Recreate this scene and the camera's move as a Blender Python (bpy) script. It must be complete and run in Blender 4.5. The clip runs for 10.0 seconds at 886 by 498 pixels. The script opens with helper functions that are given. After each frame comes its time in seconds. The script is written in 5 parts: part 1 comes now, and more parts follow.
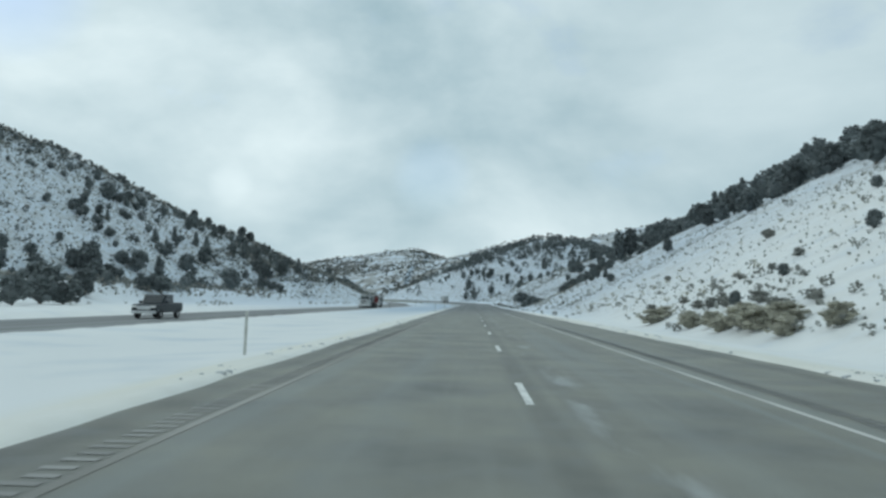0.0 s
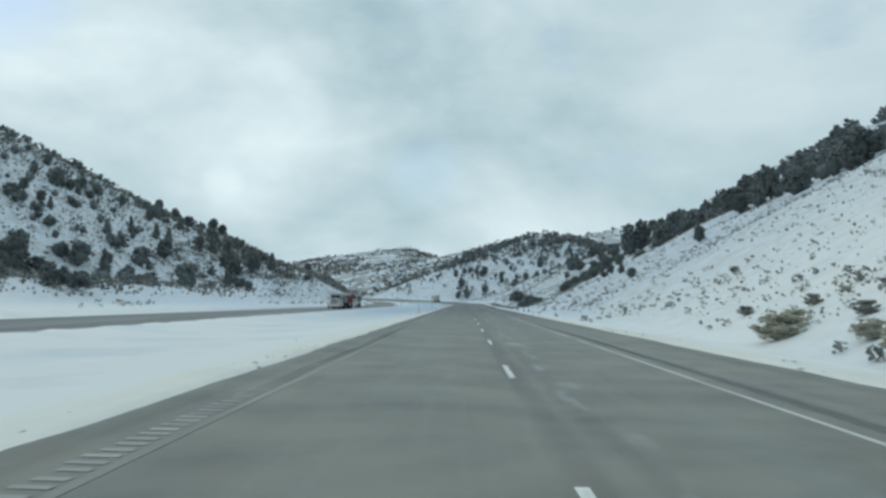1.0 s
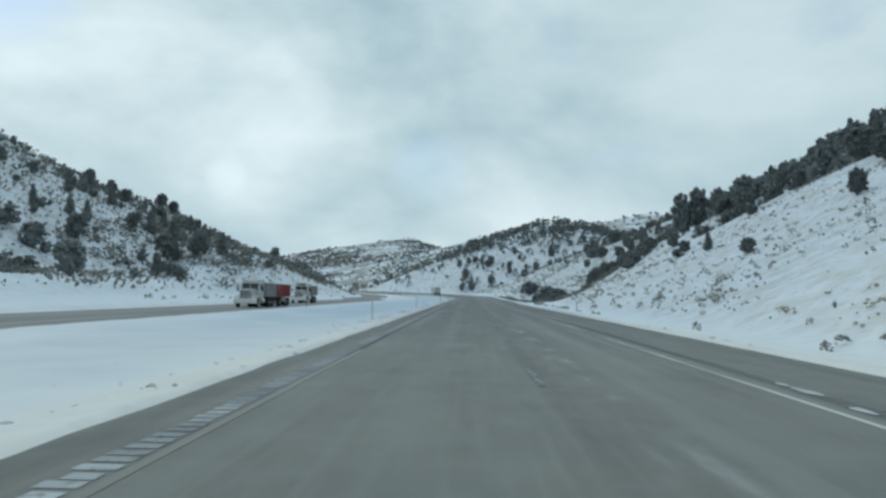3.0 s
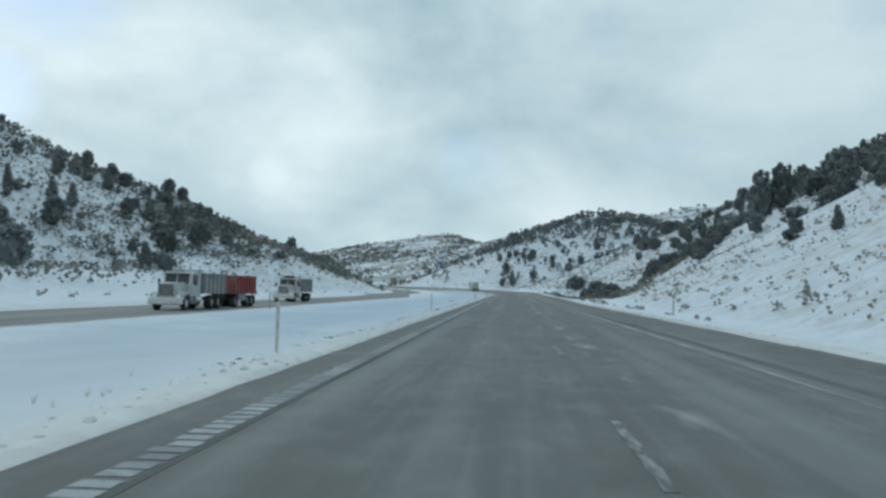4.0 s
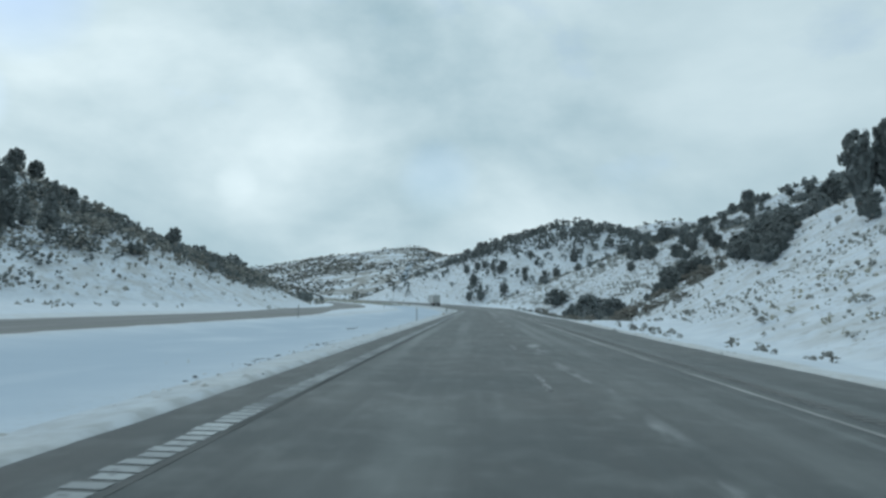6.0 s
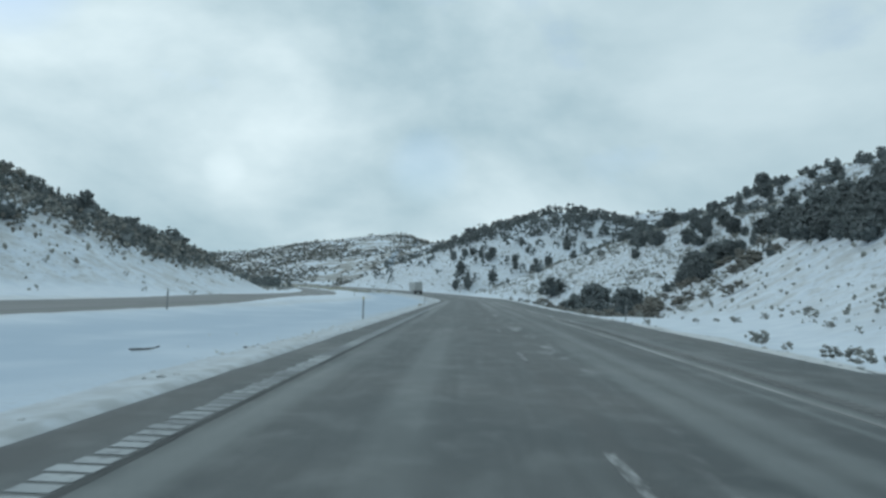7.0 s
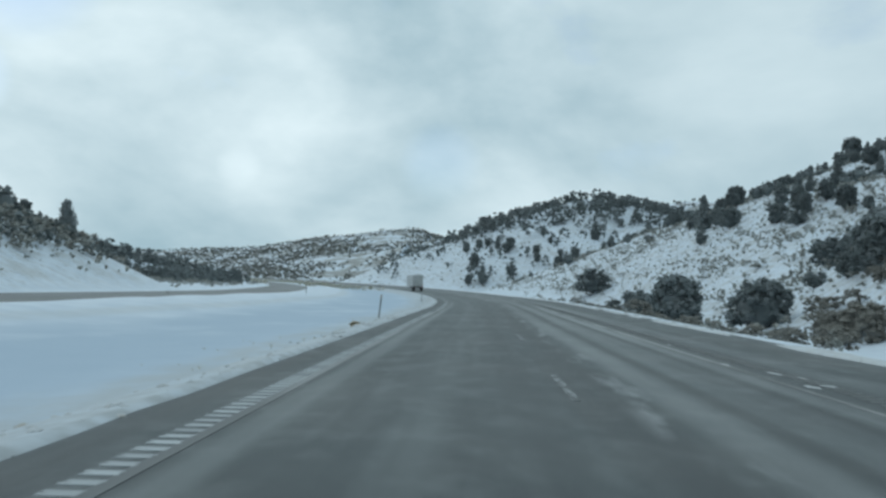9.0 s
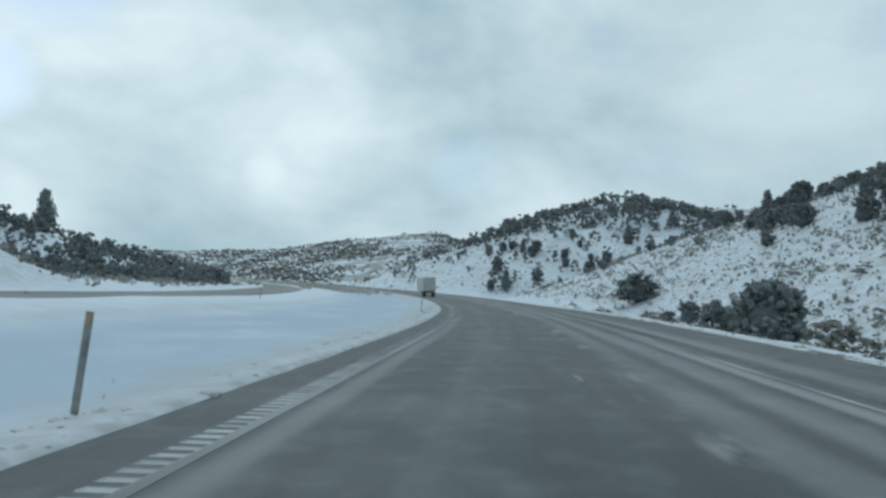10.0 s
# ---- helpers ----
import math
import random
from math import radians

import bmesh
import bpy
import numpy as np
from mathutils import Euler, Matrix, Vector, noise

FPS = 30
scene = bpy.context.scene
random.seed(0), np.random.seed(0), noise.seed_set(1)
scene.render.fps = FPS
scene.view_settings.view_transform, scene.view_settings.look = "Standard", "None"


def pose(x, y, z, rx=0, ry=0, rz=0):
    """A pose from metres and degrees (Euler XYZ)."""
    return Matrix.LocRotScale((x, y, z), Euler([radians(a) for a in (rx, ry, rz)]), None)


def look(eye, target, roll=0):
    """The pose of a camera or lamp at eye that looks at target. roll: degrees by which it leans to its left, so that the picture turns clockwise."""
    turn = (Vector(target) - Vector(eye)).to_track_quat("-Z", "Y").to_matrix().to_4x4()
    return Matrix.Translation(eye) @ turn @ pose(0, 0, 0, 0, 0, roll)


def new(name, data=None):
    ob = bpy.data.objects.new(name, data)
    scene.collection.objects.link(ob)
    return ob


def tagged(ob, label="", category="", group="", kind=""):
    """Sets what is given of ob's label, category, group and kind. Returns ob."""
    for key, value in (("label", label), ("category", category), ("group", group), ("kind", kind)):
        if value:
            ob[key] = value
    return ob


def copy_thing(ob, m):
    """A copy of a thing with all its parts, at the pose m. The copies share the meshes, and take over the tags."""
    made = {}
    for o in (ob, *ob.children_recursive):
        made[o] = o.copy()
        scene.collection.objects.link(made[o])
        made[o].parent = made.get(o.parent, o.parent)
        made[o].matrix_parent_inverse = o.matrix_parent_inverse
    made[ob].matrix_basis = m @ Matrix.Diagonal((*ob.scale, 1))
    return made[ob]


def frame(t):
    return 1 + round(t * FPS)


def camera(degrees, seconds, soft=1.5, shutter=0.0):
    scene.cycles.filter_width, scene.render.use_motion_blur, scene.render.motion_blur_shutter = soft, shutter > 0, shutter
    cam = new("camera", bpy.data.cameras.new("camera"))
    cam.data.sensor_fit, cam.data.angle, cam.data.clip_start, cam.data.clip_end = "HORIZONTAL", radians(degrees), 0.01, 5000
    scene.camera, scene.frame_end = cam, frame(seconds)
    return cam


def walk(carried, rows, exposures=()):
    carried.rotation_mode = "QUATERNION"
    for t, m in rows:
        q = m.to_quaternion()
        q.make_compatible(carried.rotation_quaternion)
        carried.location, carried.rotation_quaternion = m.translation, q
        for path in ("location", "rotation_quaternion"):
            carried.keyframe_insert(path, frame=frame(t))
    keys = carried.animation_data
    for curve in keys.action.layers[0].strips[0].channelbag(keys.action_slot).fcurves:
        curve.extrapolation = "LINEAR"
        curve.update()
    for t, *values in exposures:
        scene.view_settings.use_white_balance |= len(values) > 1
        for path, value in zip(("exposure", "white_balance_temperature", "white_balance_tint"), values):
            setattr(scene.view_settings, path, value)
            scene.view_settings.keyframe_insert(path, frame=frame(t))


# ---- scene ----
# seconds, x, y, z, yaw, pitch, roll
cam = camera(56.6, 10.0, soft=2.75, shutter=0.04)
ROWS = [
    (0.0, 0.02, 3.80, 1.38, 1.98, 3.65, -1.24),
    (0.5, 0.04, 19.83, 1.35, 1.86, 3.25, -1.04),
    (1.0, -0.09, 36.05, 1.42, 1.47, 3.62, -1.29),
    (1.5, -0.18, 52.23, 1.40, 1.03, 3.72, -1.83),
    (2.0, -0.28, 68.31, 1.39, 0.47, 3.53, -0.95),
    (2.5, -0.33, 84.00, 1.41, 0.46, 3.58, -0.75),
    (2.7, -0.33, 90.25, 1.42, 0.87, 3.42, -0.87),
    (3.8, -0.34, 124.70, 1.43, 4.06, 2.68, -1.21),
    (4.0, -0.34, 130.95, 1.43, 4.58, 2.74, -1.09),
    (4.5, -0.35, 146.97, 1.39, 5.88, 2.86, -0.39),
    (5.0, -0.38, 163.05, 1.44, 5.51, 3.00, -0.37),
    (5.5, -0.41, 179.56, 1.42, 3.87, 3.54, -0.98),
    (5.7, -0.42, 186.22, 1.41, 3.12, 3.82, -1.35),
    (6.8, -0.49, 223.10, 1.39, 1.35, 3.33, -2.35),
    (7.0, -0.51, 229.86, 1.38, 1.39, 3.04, -2.65),
    (7.5, -0.45, 246.71, 1.43, 1.61, 3.15, -2.42),
    (8.0, -0.48, 263.30, 1.49, 1.70, 3.70, -2.74),
    (8.5, -0.45, 280.10, 1.43, 1.78, 3.41, -2.91),
    (9.0, -0.48, 297.02, 1.46, 2.38, 2.74, -2.49),
    (9.5, -0.50, 314.00, 1.44, 3.31, 2.90, -2.72),
    (10.0, -0.55, 330.82, 1.46, 3.96, 3.06, -3.38),
]
walk(cam, [(t, pose(x, y, z, 90 + pitch, roll, yaw)) for t, x, y, z, yaw, pitch, roll in ROWS],
     exposures=[(0.0, 0.04, 6430, 8), (2.5, 0.07, 6400, 8), (4.0, 0.06, 6350, 8), (7.0, 0.06, 6300, 8), (7.5, 0.15, 6300, 8), (8.0, 0.14, 6300, 8), (8.5, 0.11, 6300, 8), (9.0, 0.06, 6300, 8), (10.0, 0.05, 6300, 8)])

# ---- sky and sun ----
SUN_AZ, SUN_EL = 68.0, 36.0          # degrees: to the left of the road's direction, above the horizon
world = bpy.data.worlds.new("overcast_sky")
scene.world = world
world.use_nodes = True
wt = world.node_tree
wt.nodes.clear()


def wn(kind, **values):
    n = wt.nodes.new(kind)
    for k, v in values.items():
        n.inputs[k].default_value = v
    return n


w_out = wn("ShaderNodeOutputWorld")
w_mix = wn("ShaderNodeMixShader")
sky_bg = wn("ShaderNodeBackground", Strength=0.15)
cloud_bg = wn("ShaderNodeBackground", Strength=0.79)
sky = wt.nodes.new("ShaderNodeTexSky")
sky.sky_type, sky.sun_disc = "NISHITA", False
sky.sun_elevation, sky.sun_rotation = radians(SUN_EL), radians(-SUN_AZ)
w_co = wn("ShaderNodeTexCoord")
w_map = wn("ShaderNodeMapping", Scale=(1.0, 1.0, 1.7), Location=(0.35, 0.1, 0.2))
w_big = wn("ShaderNodeTexNoise", Scale=2.6, Detail=7.0, Roughness=0.52, Distortion=0.15)
w_fine = wn("ShaderNodeTexNoise", Scale=3.6, Detail=9.0, Roughness=0.55, Distortion=0.1)
w_ramp = wn("ShaderNodeValToRGB")
w_ramp.color_ramp.elements[0].position, w_ramp.color_ramp.elements[0].color = 0.34, (0.46, 0.635, 0.71, 1)
w_ramp.color_ramp.elements[1].position, w_ramp.color_ramp.elements[1].color = 0.66, (0.99, 1.135, 1.17, 1)
w_gap = wn("ShaderNodeMapRange")
w_gap.inputs["From Min"].default_value, w_gap.inputs["From Max"].default_value = 0.31, 0.41
w_gap.inputs["To Min"].default_value = 0.68
# a darker, thicker bank of cloud high on the right
w_bank = wt.nodes.new("ShaderNodeVectorMath")
w_bank.operation = "DOT_PRODUCT"
w_bank.inputs[1].default_value = (math.sin(radians(28)) * math.cos(radians(22)), math.cos(radians(28)) * math.cos(radians(22)), math.sin(radians(22)))
w_side = wn("ShaderNodeMapRange", **{"From Min": math.cos(radians(28)), "From Max": 1.0, "To Max": 0.54})
w_dim = wt.nodes.new("ShaderNodeMix")
w_dim.data_type = "RGBA"
w_dim.inputs["B"].default_value = (0.50, 0.66, 0.73, 1)
wt.links.new(w_co.outputs["Generated"], w_bank.inputs[0])
wt.links.new(w_bank.outputs["Value"], w_side.inputs["Value"])
wt.links.new(w_side.outputs[0], w_dim.inputs["Factor"])
# a small bright puff low on the left
w_aim = wt.nodes.new("ShaderNodeVectorMath")
w_aim.operation = "DOT_PRODUCT"
w_aim.inputs[1].default_value = (-math.sin(radians(16.7)) * math.cos(radians(7.6)), math.cos(radians(16.7)) * math.cos(radians(7.6)), math.sin(radians(7.6)))
w_puff = wn("ShaderNodeMapRange", **{"From Min": math.cos(radians(1.7)), "From Max": 1.0, "To Max": 0.7})
w_puff.interpolation_type = "SMOOTHSTEP"
w_light = wt.nodes.new("ShaderNodeMix")
w_light.data_type = "RGBA"
w_light.inputs["B"].default_value = (1.06, 1.21, 1.25, 1)
wt.links.new(w_co.outputs["Generated"], w_aim.inputs[0])
wt.links.new(w_aim.outputs["Value"], w_puff.inputs["Value"])
w_fray = wt.nodes.new("ShaderNodeMath")
w_fray.operation = "MULTIPLY"
wt.links.new(w_puff.outputs[0], w_fray.inputs[0])
wt.links.new(w_fine.outputs[0], w_fray.inputs[1])
wt.links.new(w_fray.outputs[0], w_light.inputs["Factor"])
wt.links.new(w_dim.outputs["Result"], w_light.inputs["A"])
# thin places in the clouds, where the blue shows: direction to the left, height, reach, depth
thin = w_gap.outputs[0]
for az, el, reach, depth in ((2.9, 8.6, 3.2, 0.7), (31.0, 19.5, 6.0, 0.9), (34.0, 11.5, 3.5, 0.8)):
    w_dot = wt.nodes.new("ShaderNodeVectorMath")
    w_dot.operation = "DOT_PRODUCT"
    w_dot.inputs[1].default_value = (-math.sin(radians(az)) * math.cos(radians(el)), math.cos(radians(az)) * math.cos(radians(el)), math.sin(radians(el)))
    wt.links.new(w_co.outputs["Generated"], w_dot.inputs[0])
    w_near = wt.nodes.new("ShaderNodeMapRange")
    w_near.interpolation_type = "SMOOTHSTEP"
    for k, v in (("From Min", math.cos(radians(reach))), ("From Max", 1.0), ("To Min", 0.0), ("To Max", depth)):
        w_near.inputs[k].default_value = v
    wt.links.new(w_dot.outputs["Value"], w_near.inputs["Value"])
    w_part = wt.nodes.new("ShaderNodeMath")
    w_part.operation = "MULTIPLY"
    wt.links.new(w_near.outputs[0], w_part.inputs[0])
    wt.links.new(w_fine.outputs[0], w_part.inputs[1])
    w_less = wt.nodes.new("ShaderNodeMath")
    w_less.operation, w_less.use_clamp = "SUBTRACT", True
    wt.links.new(thin, w_less.inputs[0])
    wt.links.new(w_part.outputs[0], w_less.inputs[1])
    thin = w_less.outputs[0]
for a, b in ((w_co.outputs["Generated"], w_map.inputs["Vector"]), (w_map.outputs[0], w_big.inputs["Vector"]), (w_map.outputs[0], w_fine.inputs["Vector"]),
             (w_big.outputs[0], w_ramp.inputs[0]), (w_light.outputs["Result"], cloud_bg.inputs["Color"]), (w_ramp.outputs[0], w_dim.inputs["A"]), (sky.outputs[0], sky_bg.inputs["Color"]),
             (w_fine.outputs[0], w_gap.inputs["Value"]), (thin, w_mix.inputs[0]), (sky_bg.outputs[0], w_mix.inputs[1]),
             (cloud_bg.outputs[0], w_mix.inputs[2]), (w_mix.outputs[0], w_out.inputs[0])):
    wt.links.new(a, b)

sun = new("sun", bpy.data.lights.new("sun", "SUN"))
sun.data.energy, sun.data.angle, sun.data.color = 0.34, radians(14), (1.0, 0.96, 0.9)
sun.matrix_world = look((-math.sin(radians(SUN_AZ)) * 100, math.cos(radians(SUN_AZ)) * 100, math.tan(radians(SUN_EL)) * 100), (0, 0, 0))

# ---- materials ----
def material(name, a, b, scale=4.0, rough=0.7, metal=0.0, bump=0.0, bump_scale=30.0, stretch=(1, 1, 1), lo=0.35, hi=0.65, rand=0.0, detail=6.0, spec=0.5):
    """Two colours mixed by noise of that scale (per metre), with fine relief; rand varies the brightness from piece to piece."""
    m = bpy.data.materials.new(name)
    m.use_nodes = True
    nt = m.node_tree
    bsdf = nt.nodes["Principled BSDF"]
    bsdf.inputs["Roughness"].default_value, bsdf.inputs["Metallic"].default_value = rough, metal
    bsdf.inputs["Specular IOR Level"].default_value = spec
    co = nt.nodes.new("ShaderNodeTexCoord")
    mp = nt.nodes.new("ShaderNodeMapping")
    mp.inputs["Scale"].default_value = stretch
    nz = nt.nodes.new("ShaderNodeTexNoise")
    nz.inputs["Scale"].default_value, nz.inputs["Detail"].default_value = scale, detail
    ramp = nt.nodes.new("ShaderNodeValToRGB")
    ramp.color_ramp.elements[0].position, ramp.color_ramp.elements[1].position = lo, hi
    ramp.color_ramp.elements[0].color, ramp.color_ramp.elements[1].color = (*a, 1), (*b, 1)
    nt.links.new(co.outputs["Object"], mp.inputs["Vector"])
    nt.links.new(mp.outputs[0], nz.inputs["Vector"])
    nt.links.new(nz.outputs[0], ramp.inputs[0])
    colour = ramp.outputs[0]
    if rand:
        info = nt.nodes.new("ShaderNodeNewGeometry" if rand < 0 else "ShaderNodeObjectInfo")
        hsv = nt.nodes.new("ShaderNodeHueSaturation")
        mr = nt.nodes.new("ShaderNodeMapRange")
        mr.inputs["To Min"].default_value, mr.inputs["To Max"].default_value = 1 - abs(rand), 1 + abs(rand)
        nt.links.new(info.outputs["Random Per Island" if rand < 0 else "Random"], mr.inputs["Value"])
        nt.links.new(mr.outputs[0], hsv.inputs["Value"])
        nt.links.new(colour, hsv.inputs["Color"])
        colour = hsv.outputs[0]
    nt.links.new(colour, bsdf.inputs["Base Color"])
    if bump:
        bn = nt.nodes.new("ShaderNodeTexNoise")
        bn.inputs["Scale"].default_value, bn.inputs["Detail"].default_value = bump_scale, 4.0
        bp = nt.nodes.new("ShaderNodeBump")
        bp.inputs["Strength"].default_value, bp.inputs["Distance"].default_value = bump, 0.05
        nt.links.new(co.outputs["Object"], bn.inputs["Vector"])
        nt.links.new(bn.outputs[0], bp.inputs["Height"])
        nt.links.new(bp.outputs[0], bsdf.inputs["Normal"])
    return m


def leafy(m, colour, amount=0.3):
    """Lets some light through thin leaves."""
    nt = m.node_tree
    thin_leaf, blend = nt.nodes.new("ShaderNodeBsdfTranslucent"), nt.nodes.new("ShaderNodeMixShader")
    thin_leaf.inputs["Color"].default_value = (*colour, 1)
    blend.inputs[0].default_value = amount
    nt.links.new(nt.nodes["Principled BSDF"].outputs[0], blend.inputs[1])
    nt.links.new(thin_leaf.outputs[0], blend.inputs[2])
    nt.links.new(blend.outputs[0], nt.nodes["Material Output"].inputs["Surface"])


def add_layer(m, colour, scale, lo, hi, stretch=(1, 1, 1), detail=6.0, amount=1.0, slope=None, shift=(0, 0, 0)):
    """Lays a second colour over the base where noise of that scale is high; slope=(flat, steep) keeps it to slopes between those normals."""
    nt = m.node_tree
    bsdf = nt.nodes["Principled BSDF"]
    co = next(n for n in nt.nodes if n.type == "TEX_COORD")
    mp = nt.nodes.new("ShaderNodeMapping")
    mp.inputs["Scale"].default_value, mp.inputs["Location"].default_value = stretch, shift
    nz = nt.nodes.new("ShaderNodeTexNoise")
    nz.inputs["Scale"].default_value, nz.inputs["Detail"].default_value = scale, detail
    mr = nt.nodes.new("ShaderNodeMapRange")
    mr.inputs["From Min"].default_value, mr.inputs["From Max"].default_value, mr.inputs["To Max"].default_value = lo, hi, amount
    mix = nt.nodes.new("ShaderNodeMix")
    mix.data_type = "RGBA"
    old = bsdf.inputs["Base Color"].links[0].from_socket
    nt.links.new(co.outputs["Object"], mp.inputs["Vector"])
    nt.links.new(mp.outputs[0], nz.inputs["Vector"])
    nt.links.new(nz.outputs[0], mr.inputs["Value"])
    fac = mr.outputs[0]
    if slope:
        geo = nt.nodes.new("ShaderNodeNewGeometry")
        sep = nt.nodes.new("ShaderNodeSeparateXYZ")
        sl = nt.nodes.new("ShaderNodeMapRange")
        sl.inputs["From Min"].default_value, sl.inputs["From Max"].default_value = slope
        mul = nt.nodes.new("ShaderNodeMath")
        mul.operation = "MULTIPLY"
        nt.links.new(geo.outputs["Normal"], sep.inputs[0])
        nt.links.new(sep.outputs["Z"], sl.inputs["Value"])
        nt.links.new(sl.outputs[0], mul.inputs[0])
        nt.links.new(fac, mul.inputs[1])
        fac = mul.outputs[0]
    nt.links.new(fac, mix.inputs["Factor"])
    nt.links.new(old, mix.inputs["A"])
    mix.inputs["B"].default_value = (*colour, 1)
    nt.links.new(mix.outputs["Result"], bsdf.inputs["Base Color"])
    return m


def road_offset(m):
    """A socket with the distance from the carriageway's line, which curves left beyond 355 m."""
    nt = m.node_tree
    co = next(n for n in nt.nodes if n.type == "TEX_COORD")
    sep = nt.nodes.new("ShaderNodeSeparateXYZ")
    nt.links.new(co.outputs["Object"], sep.inputs[0])
    value = sep.outputs["Y"]
    for op, k in (("SUBTRACT", 355.0), ("MAXIMUM", 0.0), ("MINIMUM", 420.0), ("POWER", 2.0), ("DIVIDE", 1500.0)):
        n = nt.nodes.new("ShaderNodeMath")
        n.operation = op
        nt.links.new(value, n.inputs[0])
        n.inputs[1].default_value = k
        value = n.outputs[0]
    n = nt.nodes.new("ShaderNodeMath")
    nt.links.new(value, n.inputs[0])
    nt.links.new(sep.outputs["X"], n.inputs[1])
    return n.outputs[0]


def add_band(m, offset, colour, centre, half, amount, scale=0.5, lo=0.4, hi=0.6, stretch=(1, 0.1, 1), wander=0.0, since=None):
    """A stain of that colour along the road round one offset, broken up by noise; wander bends it; since=(y0, y1) lets it set in between those."""
    nt = m.node_tree
    bsdf = nt.nodes["Principled BSDF"]
    co = next(n for n in nt.nodes if n.type == "TEX_COORD")

    def calc(op, a, b):
        n = nt.nodes.new("ShaderNodeMath")
        n.operation = op
        for sock, v in zip(n.inputs, (a, b)):
            if isinstance(v, (int, float)):
                sock.default_value = v
            else:
                nt.links.new(v, sock)
        return n.outputs[0]
    mp = nt.nodes.new("ShaderNodeMapping")
    mp.inputs["Scale"].default_value, mp.inputs["Location"].default_value = stretch, (centre * 3.7, centre * 11.0, 0)
    nz = nt.nodes.new("ShaderNodeTexNoise")
    nz.inputs["Scale"].default_value, nz.inputs["Detail"].default_value = scale, 7.0
    nt.links.new(co.outputs["Object"], mp.inputs["Vector"])
    nt.links.new(mp.outputs[0], nz.inputs["Vector"])
    if wander:
        offset = calc("ADD", offset, calc("MULTIPLY", calc("SUBTRACT", nz.outputs[0], 0.5), wander))
    dist = calc("ABSOLUTE", calc("SUBTRACT", offset, centre), 0)
    edge = nt.nodes.new("ShaderNodeMapRange")
    edge.interpolation_type = "SMOOTHSTEP"
    edge.inputs["From Min"].default_value, edge.inputs["From Max"].default_value = half, half * 0.2
    nt.links.new(dist, edge.inputs["Value"])
    patch = nt.nodes.new("ShaderNodeMapRange")
    patch.inputs["From Min"].default_value, patch.inputs["From Max"].default_value, patch.inputs["To Max"].default_value = lo, hi, amount
    nt.links.new(nz.outputs[0], patch.inputs["Value"])
    mix = nt.nodes.new("ShaderNodeMix")
    mix.data_type = "RGBA"
    old = bsdf.inputs["Base Color"].links[0].from_socket
    amount_there = calc("MULTIPLY", edge.outputs[0], patch.outputs[0])
    if since:
        sep = nt.nodes.new("ShaderNodeSeparateXYZ")
        nt.links.new(co.outputs["Object"], sep.inputs[0])
        onset = nt.nodes.new("ShaderNodeMapRange")
        onset.inputs["From Min"].default_value, onset.inputs["From Max"].default_value = since
        nt.links.new(sep.outputs["Y"], onset.inputs["Value"])
        amount_there = calc("MULTIPLY", amount_there, onset.outputs[0])
    nt.links.new(amount_there, mix.inputs["Factor"])
    nt.links.new(old, mix.inputs["A"])
    mix.inputs["B"].default_value = (*colour, 1)
    nt.links.new(mix.outputs["Result"], bsdf.inputs["Base Color"])


def add_stretch(m, colour, y0, y1, amount, scale=0.09, lo=0.0, hi=0.3, wander=60.0):
    """A tint of that colour on the stretch beyond y0, fading out to y1, broken up by noise."""
    nt = m.node_tree
    bsdf = nt.nodes["Principled BSDF"]
    co = next(n for n in nt.nodes if n.type == "TEX_COORD")
    sep = nt.nodes.new("ShaderNodeSeparateXYZ")
    nz = nt.nodes.new("ShaderNodeTexNoise")
    nz.inputs["Scale"].default_value, nz.inputs["Detail"].default_value = scale, 10.0
    nt.links.new(co.outputs["Object"], sep.inputs[0])
    nt.links.new(co.outputs["Object"], nz.inputs["Vector"])
    bend = nt.nodes.new("ShaderNodeMath")
    bend.operation = "MULTIPLY_ADD"
    bend.inputs[1].default_value = wander
    nt.links.new(nz.outputs[0], bend.inputs[0])
    nt.links.new(sep.outputs["Y"], bend.inputs[2])
    end = nt.nodes.new("ShaderNodeMapRange")
    end.inputs["From Min"].default_value, end.inputs["From Max"].default_value = y1 + wander / 2, y0 + wander / 2
    patch = nt.nodes.new("ShaderNodeMapRange")
    patch.inputs["From Min"].default_value, patch.inputs["From Max"].default_value, patch.inputs["To Max"].default_value = lo, hi, amount
    mul = nt.nodes.new("ShaderNodeMath")
    mul.operation = "MULTIPLY"
    mix = nt.nodes.new("ShaderNodeMix")
    mix.data_type = "RGBA"
    old = bsdf.inputs["Base Color"].links[0].from_socket
    nt.links.new(bend.outputs[0], end.inputs["Value"])
    nt.links.new(nz.outputs[0], patch.inputs["Value"])
    nt.links.new(end.outputs[0], mul.inputs[0])
    nt.links.new(patch.outputs[0], mul.inputs[1])
    nt.links.new(mul.outputs[0], mix.inputs["Factor"])
    nt.links.new(old, mix.inputs["A"])
    mix.inputs["B"].default_value = (*colour, 1)
    nt.links.new(mix.outputs["Result"], bsdf.inputs["Base Color"])


